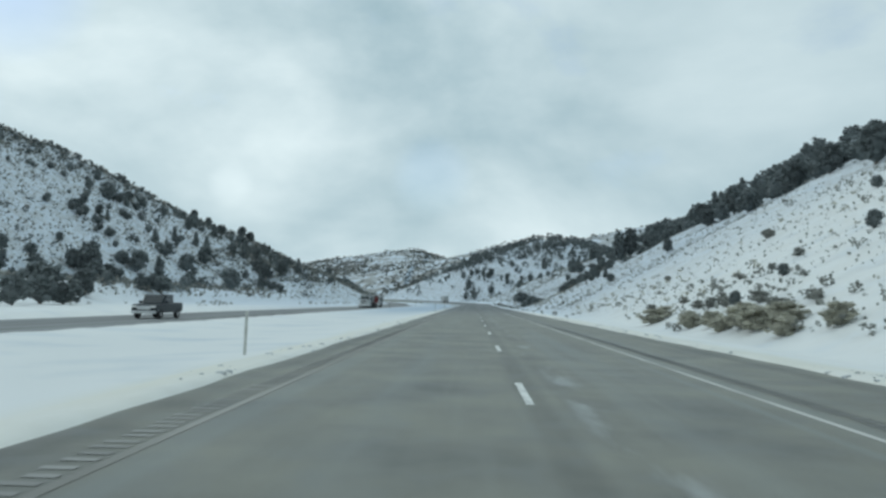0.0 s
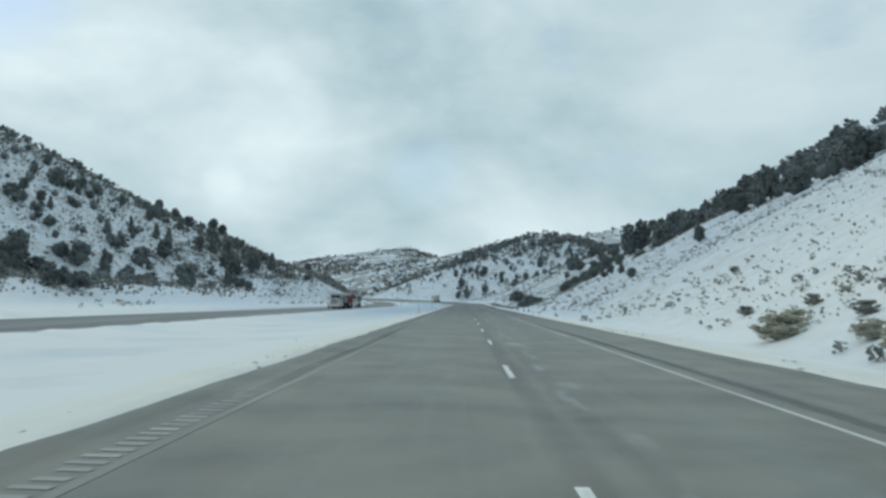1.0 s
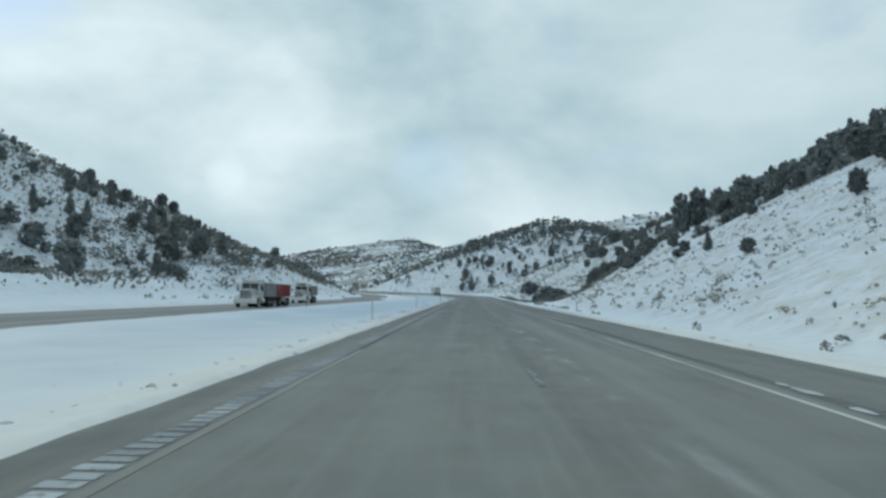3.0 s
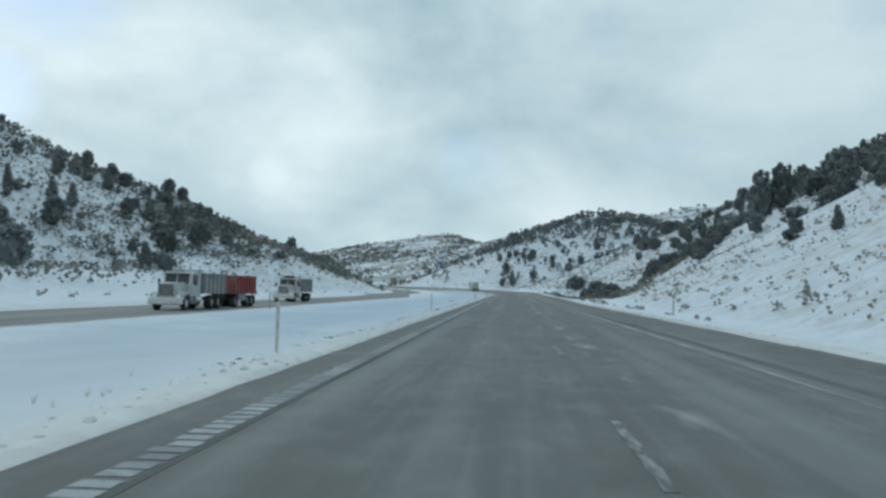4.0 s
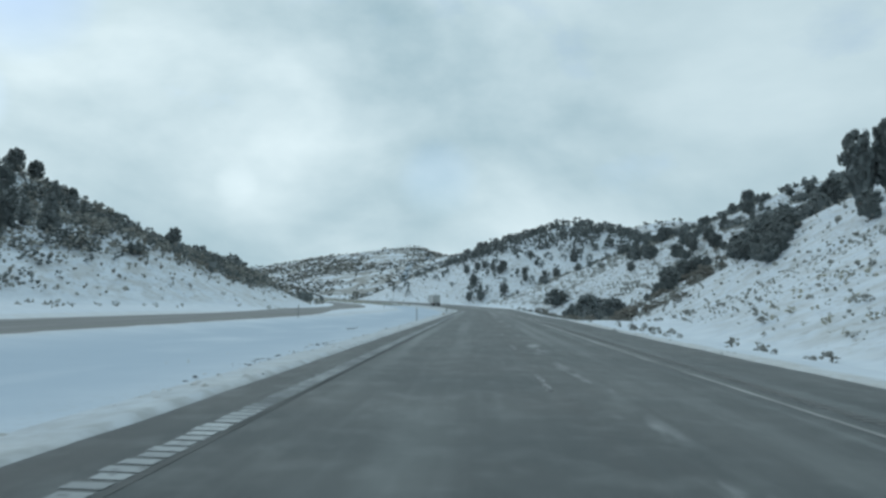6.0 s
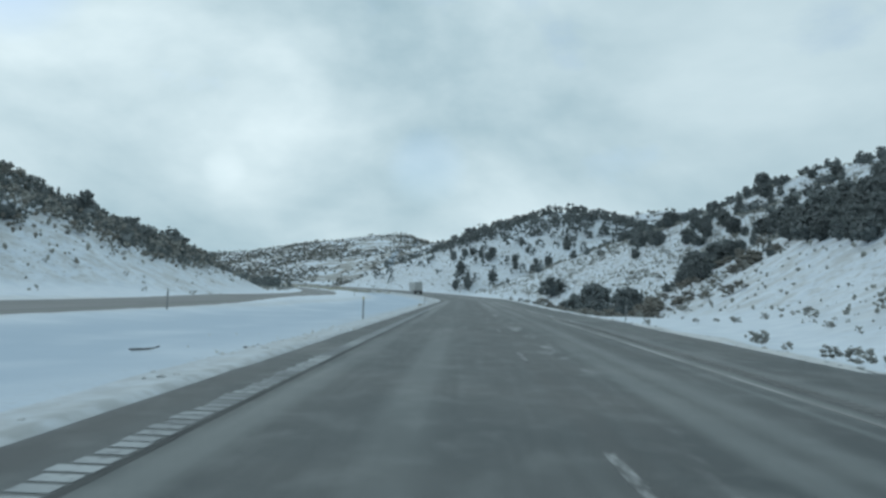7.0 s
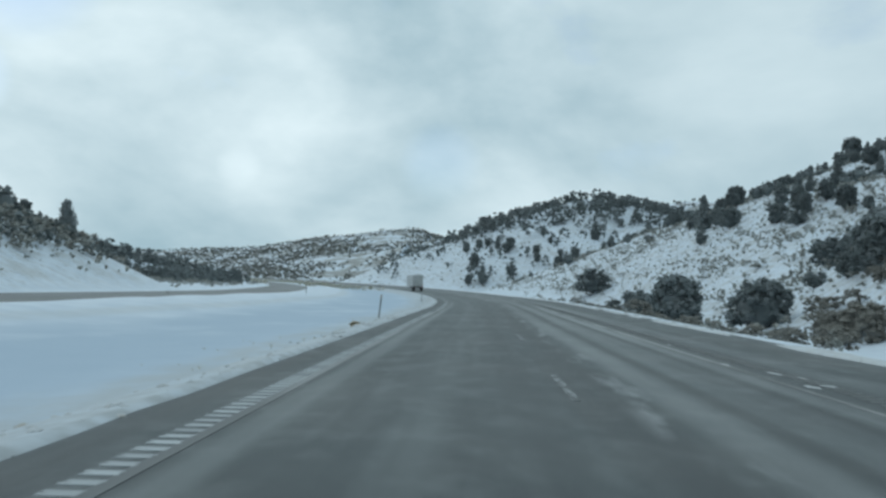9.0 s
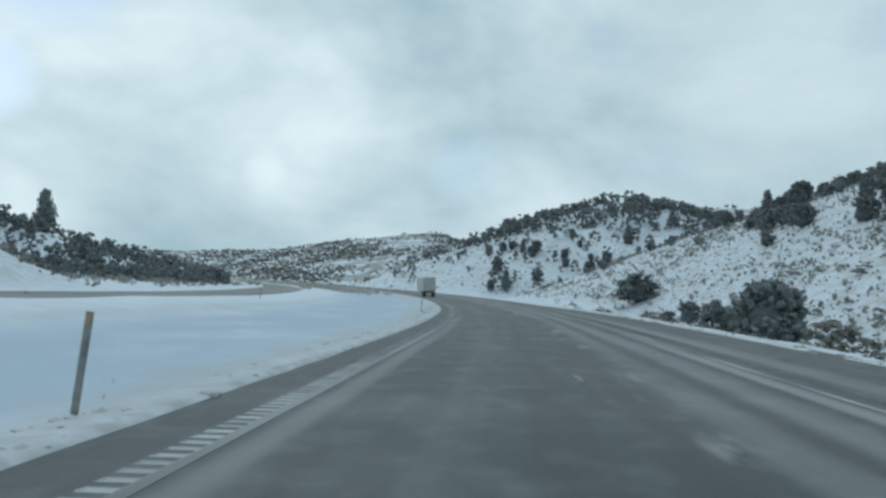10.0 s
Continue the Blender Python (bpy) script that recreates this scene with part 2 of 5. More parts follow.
SNOW = material("snow", (0.525, 0.60, 0.68), (0.615, 0.685, 0.755), scale=0.6, rough=0.55, bump=0.3, bump_scale=2.5, spec=0.3)
add_layer(SNOW, (0.385, 0.40, 0.395), 0.35, 0.44, 0.62, amount=0.6, slope=(0.965, 0.90), detail=10.0)
add_layer(SNOW, (0.24, 0.24, 0.22), 1.6, 0.55, 0.66, amount=0.5, slope=(0.965, 0.90), detail=5.0)
DIRTY_SNOW = material("dirty_snow", (0.38, 0.40, 0.405), (0.53, 0.56, 0.585), scale=1.3, rough=0.6, bump=0.8, bump_scale=5.0, spec=0.3)
add_layer(DIRTY_SNOW, (0.33, 0.30, 0.25), 3.0, 0.56, 0.72, amount=0.7)
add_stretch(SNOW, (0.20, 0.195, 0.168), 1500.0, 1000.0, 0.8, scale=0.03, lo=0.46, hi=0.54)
snow_s = road_offset(SNOW)
for centre, half, amount in ((-4.6, 1.3, 0.7), (7.9, 1.0, 0.7), (-19.6, 1.4, 0.5), (-31.4, 1.4, 0.5)):
    add_band(SNOW, snow_s, (0.49, 0.505, 0.50), centre, half, amount, scale=0.8, lo=0.2, hi=0.55, stretch=(1, 0.8, 1), wander=0.5)
for centre, half, amount in ((-4.15, 0.38, 0.8), (7.5, 0.36, 0.8), (-4.7, 0.8, 0.5), (8.2, 0.6, 0.4)):
    add_band(SNOW, snow_s, (0.31, 0.315, 0.305), centre, half, amount, scale=2.2, lo=0.42, hi=0.62, stretch=(1, 0.8, 1), wander=0.4)
for centre, half, amount, tint in ((-5.1, 1.1, 0.6, (0.37, 0.375, 0.37)), (-6.2, 1.3, 0.4, (0.42, 0.44, 0.45)), (8.0, 0.8, 0.55, (0.40, 0.405, 0.39))):      # grit thrown up by the plough
    add_band(SNOW, snow_s, tint, centre, half, amount, scale=6.0, lo=0.50, hi=0.64, stretch=(1, 0.9, 1), wander=0.8)
add_band(SNOW, snow_s, (0.315, 0.42, 0.53), -12.0, 10.5, 0.85, scale=0.25, lo=0.1, hi=0.5, stretch=(1, 0.5, 1), wander=3.0)      # blue-grey over the median: its dimmer light put into the snow colour
add_stretch(SNOW, (0.82, 0.825, 0.80), 95.0, 175.0, 0.78, scale=0.2, lo=0.0, hi=0.5, wander=50)      # paler first stretch: the brighter light there is put into the snow colour
for centre, half, amount in ((-5.3, 2.0, 0.7), (8.3, 1.4, 0.6)):      # cream-coloured road salt and sand on the first stretch's snow edges
    add_band(SNOW, snow_s, (0.70, 0.685, 0.585), centre, half, amount, scale=0.5, lo=0.2, hi=0.6, stretch=(1, 0.4, 1), wander=0.8, since=(150.0, 90.0))
add_band(SNOW, snow_s, (0.37, 0.395, 0.405), -6.3, 2.4, 0.65, scale=0.9, lo=0.25, hi=0.6, stretch=(1, 0.6, 1), wander=1.2, since=(262.0, 305.0))      # dirty slush along the later stretch, plus dimmer light put into the colour
ASPHALT = material("asphalt", (0.069, 0.075, 0.0755), (0.104, 0.1115, 0.111), scale=1.5, rough=0.5, bump=0.25, bump_scale=60.0, stretch=(1, 0.06, 1), spec=0.27)
add_layer(ASPHALT, (0.162, 0.175, 0.174), 0.5, 0.50, 0.72, stretch=(1.0, 0.16, 1), amount=0.45, detail=9.0)
add_layer(ASPHALT, (0.185, 0.20, 0.20), 5.0, 0.50, 0.68, stretch=(1.0, 0.03, 1), amount=0.4, detail=6.0, shift=(3, 8, 0))
add_layer(ASPHALT, (0.138, 0.152, 0.153), 2.2, 0.52, 0.70, stretch=(1.0, 0.45, 1), amount=0.45, detail=8.0, shift=(4, 1, 0))
add_layer(ASPHALT, (0.060, 0.062, 0.062), 0.6, 0.52, 0.70, stretch=(1.2, 0.16, 1), amount=0.6, shift=(7, 3, 0))
add_stretch(ASPHALT, (0.258, 0.256, 0.21), 75.0, 150.0, 0.76, scale=0.5, lo=0.15, hi=0.62, wander=30)      # paler, warmer first stretch: brighter light and glare put into the road colour
add_stretch(ASPHALT, (0.022, 0.036, 0.041), 175.0, 115.0, 0.68, scale=0.3, lo=0.2, hi=0.6, wander=30)       # darker later stretch: damp, and dimmer light put into the road colour
road_s = road_offset(ASPHALT)
for centre, half, amount, lo, hi in ((3.0, 0.45, 0.38, 0.34, 0.60), (2.4, 0.40, 0.34, 0.40, 0.64), (-1.0, 0.5, 0.32, 0.44, 0.64), (-2.55, 0.35, 0.45, 0.40, 0.62), (5.35, 0.35, 0.38, 0.42, 0.62), (4.6, 0.25, 0.42, 0.38, 0.58), (4.0, 0.14, 0.4, 0.42, 0.6)):
    add_band(ASPHALT, road_s, (0.232, 0.258, 0.258), centre, half, amount, scale=0.45, lo=lo, hi=hi, stretch=(1, 0.06, 1), wander=0.7)
for centre, half, amount in ((0.95, 0.32, 0.45), (5.0, 0.28, 0.5), (-3.85, 0.4, 0.5), (1.5, 0.3, 0.3), (7.1, 0.4, 0.4)):
    add_band(ASPHALT, road_s, (0.055, 0.057, 0.057), centre, half, amount, scale=0.5, lo=0.36, hi=0.58, stretch=(1, 0.10, 1), wander=0.5)
add_layer(ASPHALT, (0.275, 0.308, 0.308), 0.30, 0.62, 0.80, stretch=(1.0, 0.35, 1), amount=0.35, shift=(2, 9, 0), detail=9.0)
add_layer(ASPHALT, (0.182, 0.20, 0.20), 2.2, 0.50, 0.68, stretch=(0.8, 0.5, 1), amount=0.34, shift=(12, 5, 0), detail=9.0)
add_band(ASPHALT, road_s, (0.40, 0.42, 0.43), 1.7, 0.4, 0.55, scale=1.6, lo=0.52, hi=0.66, stretch=(1, 0.22, 1), wander=0.35)
for centre, half, amount in ((2.2, 0.45, 0.4), (3.3, 0.5, 0.45), (4.15, 0.32, 0.6), (5.6, 0.5, 0.36), (-2.6, 0.3, 0.18)):      # blown snow between the wheel tracks
    add_band(ASPHALT, road_s, (0.33, 0.35, 0.355), centre, half, amount, scale=0.4, lo=0.30, hi=0.62, stretch=(1.5, 0.05, 1), wander=0.5, since=(278.0, 320.0))
for centre, half, amount in ((1.3, 0.4, 0.55), (2.75, 0.22, 0.5), (3.75, 0.18, 0.5), (4.75, 0.22, 0.6), (0.2, 0.5, 0.35)):
    add_band(ASPHALT, road_s, (0.038, 0.042, 0.044), centre, half, amount, scale=0.4, lo=0.30, hi=0.60, stretch=(1.5, 0.05, 1), wander=0.4, since=(190.0, 300.0))
add_band(ASPHALT, road_s, (0.20, 0.218, 0.224), -3.22, 0.20, 0.42, scale=3.0, lo=0.2, hi=0.6, stretch=(1, 0.6, 1), wander=0.05, since=(85.0, 130.0))      # trodden snow round the grooves
OLD_ASPHALT = material("old_asphalt", (0.13, 0.138, 0.14), (0.18, 0.188, 0.19), scale=1.0, rough=0.7, bump=0.2, bump_scale=50.0, stretch=(1, 0.05, 1))
add_layer(OLD_ASPHALT, (0.32, 0.34, 0.35), 0.6, 0.46, 0.72, stretch=(1, 0.03, 1), amount=0.8)
WHITE_PAINT = material("worn_white_paint", (0.35, 0.36, 0.35), (0.74, 0.75, 0.73), scale=5.0, rough=0.6, stretch=(1, 0.25, 1), lo=0.3, hi=0.55)
EDGE_PAINT = material("dusty_edge_paint", (0.22, 0.22, 0.21), (0.52, 0.52, 0.50), scale=2.2, rough=0.6, stretch=(1, 0.12, 1), lo=0.30, hi=0.55)
WORN_PAINT = material("salted_edge_paint", (0.13, 0.135, 0.135), (0.36, 0.37, 0.37), scale=2.2, rough=0.6, stretch=(1, 0.12, 1), lo=0.40, hi=0.64)
LEFT_PAINT = material("salted_left_paint", (0.12, 0.128, 0.131), (0.25, 0.262, 0.267), scale=1.2, rough=0.6, stretch=(1, 0.08, 1), lo=0.36, hi=0.62)
FAINT_PAINT = material("faint_left_paint", (0.19, 0.188, 0.172), (0.29, 0.285, 0.265), scale=0.8, rough=0.6, stretch=(1, 0.15, 1), lo=0.40, hi=0.62)
FADED_PAINT = material("faded_paint", (0.085, 0.092, 0.095), (0.33, 0.35, 0.36), scale=5.0, rough=0.7, stretch=(1.6, 0.3, 1), lo=0.42, hi=0.66)
PACKED_SNOW = material("packed_snow_in_groove", (0.20, 0.225, 0.24), (0.43, 0.465, 0.49), scale=0.8, rough=0.7, rand=0.28, bump=0.3, bump_scale=25.0)
add_layer(PACKED_SNOW, (0.11, 0.12, 0.126), 8.0, 0.50, 0.64, amount=0.7)
PACKED_SNOW_FAR = material("packed_snow_patches", (0.18, 0.203, 0.217), (0.38, 0.415, 0.435), scale=0.3, rough=0.7, rand=-0.22)
add_layer(PACKED_SNOW_FAR, (0.12, 0.13, 0.135), 7.0, 0.55, 0.68, amount=0.7)
FRESH_PACKED = material("fresh_snow_in_groove", (0.29, 0.315, 0.33), (0.53, 0.565, 0.585), scale=0.8, rough=0.7, rand=0.22, bump=0.3, bump_scale=25.0)
add_layer(FRESH_PACKED, (0.15, 0.16, 0.168), 8.0, 0.54, 0.68, amount=0.6)
SALT_GROOVE = material("salted_groove", (0.24, 0.242, 0.232), (0.37, 0.37, 0.36), scale=0.15, rough=0.7, rand=-0.2)
SEAM = material("tarred_seam", (0.060, 0.066, 0.069), (0.12, 0.128, 0.13), scale=1.5, rough=0.85, stretch=(1, 0.2, 1), spec=0.15)
DARK_GROOVE = material("dark_groove", (0.055, 0.058, 0.058), (0.12, 0.123, 0.122), scale=0.08, rough=0.4, stretch=(1, 1, 1))
# juniper and woodland greens paler than they grow: haze and glare put into them
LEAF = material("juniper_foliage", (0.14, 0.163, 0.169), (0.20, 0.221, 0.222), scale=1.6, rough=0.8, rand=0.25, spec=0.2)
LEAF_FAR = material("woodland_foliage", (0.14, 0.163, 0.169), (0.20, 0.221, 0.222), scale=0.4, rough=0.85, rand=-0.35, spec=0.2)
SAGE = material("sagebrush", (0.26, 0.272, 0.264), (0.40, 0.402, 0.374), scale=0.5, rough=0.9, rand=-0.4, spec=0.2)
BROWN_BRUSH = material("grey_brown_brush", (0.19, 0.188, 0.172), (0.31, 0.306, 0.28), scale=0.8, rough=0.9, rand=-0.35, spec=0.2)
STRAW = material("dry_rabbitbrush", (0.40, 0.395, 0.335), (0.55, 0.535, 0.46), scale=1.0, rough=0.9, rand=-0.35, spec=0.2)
# far foliage lightened, with the haze of distance put into its colour
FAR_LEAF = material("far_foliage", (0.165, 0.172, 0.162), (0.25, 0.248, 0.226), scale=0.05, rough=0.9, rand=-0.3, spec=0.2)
for leaf_kind, through_colour in ((LEAF, (0.20, 0.23, 0.22)), (LEAF_FAR, (0.20, 0.23, 0.22)), (SAGE, (0.42, 0.43, 0.40)), (BROWN_BRUSH, (0.32, 0.31, 0.28)), (STRAW, (0.56, 0.55, 0.47)), (FAR_LEAF, (0.22, 0.23, 0.21))):
    leafy(leaf_kind, through_colour, 0.45 if leaf_kind in (STRAW, SAGE) else 0.35)
CHROME = material("dull_chrome", (0.50, 0.52, 0.53), (0.66, 0.68, 0.69), scale=3, rough=0.35, metal=0.7)
STEEL_GREY = material("grey_painted_steel", (0.20, 0.217, 0.225), (0.29, 0.305, 0.31), scale=1.5, rough=0.6, bump=0.1)
add_layer(STEEL_GREY, (0.16, 0.15, 0.135), 0.8, 0.5, 0.7, amount=0.6)
WHITE_CAB = material("white_truck_paint", (0.36, 0.38, 0.38), (0.47, 0.49, 0.49), scale=1.2, rough=0.4)
RED_STEEL = material("red_painted_steel", (0.20, 0.032, 0.032), (0.28, 0.05, 0.045), scale=1.0, rough=0.55)
add_layer(RED_STEEL, (0.17, 0.13, 0.115), 0.6, 0.52, 0.68, amount=0.7)
BLACK_STEEL = material("black_chassis_steel", (0.025, 0.026, 0.027), (0.06, 0.06, 0.06), scale=3, rough=0.7)
TYRE = material("tyre_rubber", (0.018, 0.018, 0.019), (0.04, 0.04, 0.041), scale=6, rough=0.85)
GLASS = material("tinted_window_glass", (0.02, 0.024, 0.027), (0.03, 0.034, 0.037), scale=1, rough=0.08, spec=0.6)
LAMP = material("lamp_lens", (0.72, 0.73, 0.72), (0.8, 0.8, 0.79), scale=5, rough=0.15)
RED_LAMP = material("red_lamp_lens", (0.4, 0.02, 0.02), (0.5, 0.03, 0.03), scale=5, rough=0.2)
DARK_PAINT = material("dark_blue_car_paint", (0.014, 0.020, 0.027), (0.022, 0.028, 0.036), scale=2, rough=0.3, spec=0.15)
POST_WHITE = material("dirty_white_plastic", (0.34, 0.34, 0.31), (0.60, 0.61, 0.59), scale=5.0, rough=0.6, stretch=(1, 1, 0.4))
add_layer(POST_WHITE, (0.14, 0.14, 0.125), 4.0, 0.52, 0.66, stretch=(1, 1, 0.5), amount=0.8)
POST_STEEL = material("galvanised_post_steel", (0.16, 0.165, 0.165), (0.30, 0.31, 0.31), scale=7.0, rough=0.5, metal=0.4)
YELLOW_REFLECTOR = material("yellow_reflector", (0.55, 0.40, 0.06), (0.68, 0.52, 0.10), scale=6, rough=0.3)
BROWN_REFLECTOR = material("brown_reflector", (0.30, 0.20, 0.10), (0.42, 0.30, 0.16), scale=6, rough=0.4)
for m in (LEAF, LEAF_FAR, FAR_LEAF):      # upper sprays paled: the haze over the trees put into the leaf colour
    add_layer(m, (0.52, 0.57, 0.62), 2.0, 0.30, 0.60, amount=0.32, slope=(0.0, 0.9))
TUMBLE = material("tan_tumbleweed", (0.30, 0.26, 0.19), (0.46, 0.40, 0.30), scale=6.0, rough=0.9, spec=0.2)
BARK = material("bark", (0.07, 0.055, 0.045), (0.15, 0.12, 0.10), scale=8.0, rough=0.9, bump=0.6, bump_scale=20.0, stretch=(1, 1, 0.2))

# ---- the lie of the land ----
EDGE_L, EDGE_R = -4.2, 7.5         # edges of the snow along the carriageway
OPP_L, OPP_R = -30.6, -20.3          # edges of the opposite carriageway
OPP_Z = -0.45
CURVE = 1500.0


def road_off(y):
    """Sideways offset of both carriageways: straight, then a wide curve to the left."""
    y = np.asarray(y, float)
    c = np.clip(y - 355.0, 0, 420)
    return -c * c / CURVE - np.maximum(y - 775.0, 0) * 840.0 / CURVE


def opposite_off(y):
    """Sideways offset of the opposite carriageway, which swings away before the curve."""
    y = np.asarray(y, float)
    return road_off(y) - 8.5 * ramp(y, 285.0, 372.0)


def bank_slope(y):
    """Cross slope of the carriageway, which leans into its curve."""
    y = np.asarray(y, float)
    return 0.024 * ramp(y, 215.0, 275.0) + 0.036 * ramp(y, 300.0, 400.0)


def road_rise(y):
    return np.maximum(np.asarray(y, float) - 430.0, 0) * 0.006


def road_top(s, y):
    """Height of the carriageway."""
    return road_rise(y) + bank_slope(y) * (np.asarray(s, float) + 2.9)


def ramp(v, a, b):
    t = np.clip((v - a) / (b - a), 0, 1)
    return t * t * (3 - 2 * t)


def value_noise(x, y, seed=0):
    xi, yi = np.floor(x).astype(np.int64), np.floor(y).astype(np.int64)
    fx, fy = x - xi, y - yi
    fx, fy = fx * fx * (3 - 2 * fx), fy * fy * (3 - 2 * fy)

    def h(i, j):
        n = (i * 374761393 + j * 668265263 + seed * 1442695041) & 0x7FFFFFFF
        n = ((n ^ (n >> 13)) * 1274126177) & 0x7FFFFFFF
        return ((n ^ (n >> 16)) & 0xFFFF) / 65535.0
    return (h(xi, yi) * (1 - fx) + h(xi + 1, yi) * fx) * (1 - fy) + (h(xi, yi + 1) * (1 - fx) + h(xi + 1, yi + 1) * fx) * fy - 0.5


def fractal(x, y, size, octaves=4, seed=0):
    total, amp = 0, 1.0
    for k in range(octaves):
        total = total + amp * value_noise(x / size + 17.3 * k, y / size - 9.1 * k, seed + k)
        size, amp = size * 0.5, amp * 0.5
    return total


def soft(v, k):
    """max(v, 0) with a rounded foot of about k metres"""
    return 0.5 * (v + np.sqrt(v * v + k * k))


def hill_cut(x, y):
    """The cut bank on the right of the road."""
    z = 0.535 * soft(x - 17.0 - 6.0 * ramp(y, 268.0, 312.0), 3.0) - 0.8 - 0.50 * soft(x - 98.0, 8.0)
    return z - 1.15 * soft(y - (318.0 - 0.85 * np.clip(x - 20.0, 0, 60)), 6.0)


def hill_east(x, y):
    """The brushy hillside behind the cut, whose foot follows the road's curve."""
    s = x - road_off(y)
    z = (0.60 - 0.08 * ramp(y, 330, 390) - 0.11 * ramp(y, 520, 640)) * soft(s - 25.0 - 19.0 * ramp(y, 370, 450), 4.0) - 0.8 - 0.30 * soft(x - 135.0, 20.0) - 0.16 * soft(x - 220.0, 20)
    return z - 0.5 * soft(285.0 - y, 10.0) - 0.55 * soft(y - 645.0, 20.0)


def hill_west(x, y):
    """The hill on the left, ending in a nose by the opposite road."""
    plane = -0.6126 * x + 0.1313 * y - 84.6
    q = (x + 168.0) * -0.639 + (y - 300.0) * 0.769 - 21.0
    # a bare cut face beside the far road, ending where the road bends away
    face = 0.5 * (-x - 38.0 - 4.0 * ramp(y, 340, 395)) - 1.5 * soft(y - 414.0, 3.0)
    face = face - soft(face - 13.0, 3.0) - 9.0 * ramp(-y, -335, -285)
    z = np.maximum(plane - 0.95 * soft(q, 4.0), face)
    return z - 0.75 * soft(z - 62.0, 8.0)


def hill_north_west(x, y):
    z = 0.235 * (-x - 80.0) - 0.10 * soft(590.0 - y, 20) - 0.22 * soft(y - 600.0, 30)
    return z - 0.25 * soft(z - 24.0, 5)


def hill_middle(x, y):
    dx = np.where(x > 85, (x - 85) * 0.72, (x - 85) * 1.0)
    return 83.0 - 0.43 * np.sqrt(dx * dx + (y - 900.0) ** 2 + 900.0)


def hill_snowy(x, y):
    return 157.0 - 0.30 * np.sqrt((x - 320.0) ** 2 + (y - 1500.0) ** 2 + 2500.0)


def ridge_near(x, y):
    crest = np.clip(119.0 + 0.27 * x, -40, 140)
    return crest - 0.28 * np.sqrt((y - 1800.0) ** 2 + 900.0)


def ridge_far(x, y):
    crest = np.interp(x, (-2500, -860, -577, -396, -276, -171, -79, 60, 500, 2500), (40, 71, 94, 131, 152, 158, 134, 110, 60, 40))
    return crest - 0.16 * np.sqrt((y - 2500.0) ** 2 + 400.0)


def land(x, y):
    """Height of the ground sheet."""
    x, y = np.asarray(x, float), np.asarray(y, float)
    s = x - road_off(y)
    rise = road_rise(y)
    rough = fractal(x, y, 26.0, 3, 3)
    base = -0.40 + 0.16 * fractal(x, y, 9.0, 3, 5) + 0 * s
    hills = np.stack([hill_cut(x, y), hill_east(x, y), hill_west(x, y), hill_north_west(x, y), hill_middle(x, y), hill_snowy(x, y), ridge_near(x, y), ridge_far(x, y)])
    top = hills.max(0)
    z = base + soft(top - base, 1.2) + np.clip(top / 12.0, 0, 1) * rough * (1.6 + np.clip(top, 0, 60) * 0.05)
    # hollow below the brushy hillside
    z = z - 2.8 * ramp(y, 300, 380) * ramp(-y, -570, -480) * np.exp(-((s - 30.0 - 0.10 * np.maximum(y - 380, 0)) / 13.0) ** 2)
    # the median lies lower, the more so where the road leans
    z = z - (0.33 + 0.12 * ramp(y, 230, 300)) * ramp(-s, 4.9, 6.1) * ramp(s, -23.0, -17.5)
    # ditch on the right, swale in the median
    z = z - (0.9 - 0.6 * ramp(y, 235, 290)) * np.exp(-((s - 15.0) / 3.2) ** 2) - 0.25 * np.exp(-((s + 13.0) / 5.0) ** 2)
    s_opp = x - opposite_off(y)
    even = ramp(y, 95, 135) * (s < 0)          # a cleaner, narrower shoulder along the curve
    jit = (0.12 - 0.07 * even) * fractal(x, y, 2.6, 3, 11)
    near = np.minimum(s - (EDGE_L + 0.22 + jit), (EDGE_R + jit) - s)          # > 0 on the carriageway
    far = np.minimum(s_opp - (OPP_L + jit), (OPP_R + jit) - s_opp)
    bank = 0.06 - 0.04 * ramp(y, 230, 300) * (s > 0) + (0.12 - 0.07 * even) * fractal(x, y, 1.7, 4, 21)
    top = road_top(np.clip(s, -12, 14), y) - rise
    z = z + (top + bank - z) * ramp(near, -1.7 - 9.0 * np.clip(top, 0, 1), -0.2)
    z = z + (OPP_Z + bank - z) * ramp(far, -3.0, -0.3)
    z = z + (top - 0.14 - z) * ramp(near, -0.3, 0.1)
    z = z + (OPP_Z - 0.14 - z) * ramp(far, -0.3, 0.1)
    return z + rise * ramp(-np.abs(s + 12), -90, -40) * (np.abs(s) < 90)


def height(x, y):
    return float(land(np.array([x]), np.array([y]))[0])


def mesh_object(name, verts, faces, mat, parent=None, smooth=False):
    """One mesh object from numpy arrays of corners and of triangles or quads."""
    me = bpy.data.meshes.new(name)
    verts, faces = np.asarray(verts, np.float32), np.asarray(faces, np.int32)
    n = faces.shape[1]
    me.vertices.add(len(verts))
    me.vertices.foreach_set("co", verts.ravel())
    me.loops.add(faces.size)
    me.loops.foreach_set("vertex_index", faces.ravel())
    me.polygons.add(len(faces))
    me.polygons.foreach_set("loop_start", np.arange(0, faces.size, n, dtype=np.int32))
    me.polygons.foreach_set("use_smooth", np.full(len(faces), smooth))
    me.update(calc_edges=True)
    me.materials.append(mat)
    ob = new(name, me)
    ob.parent = parent
    return ob


def grid_faces(ny, nx):
    i = np.arange(ny - 1)[:, None] * nx + np.arange(nx - 1)[None, :]
    return np.stack([i, i + 1, i + nx + 1, i + nx], -1).reshape(-1, 4)


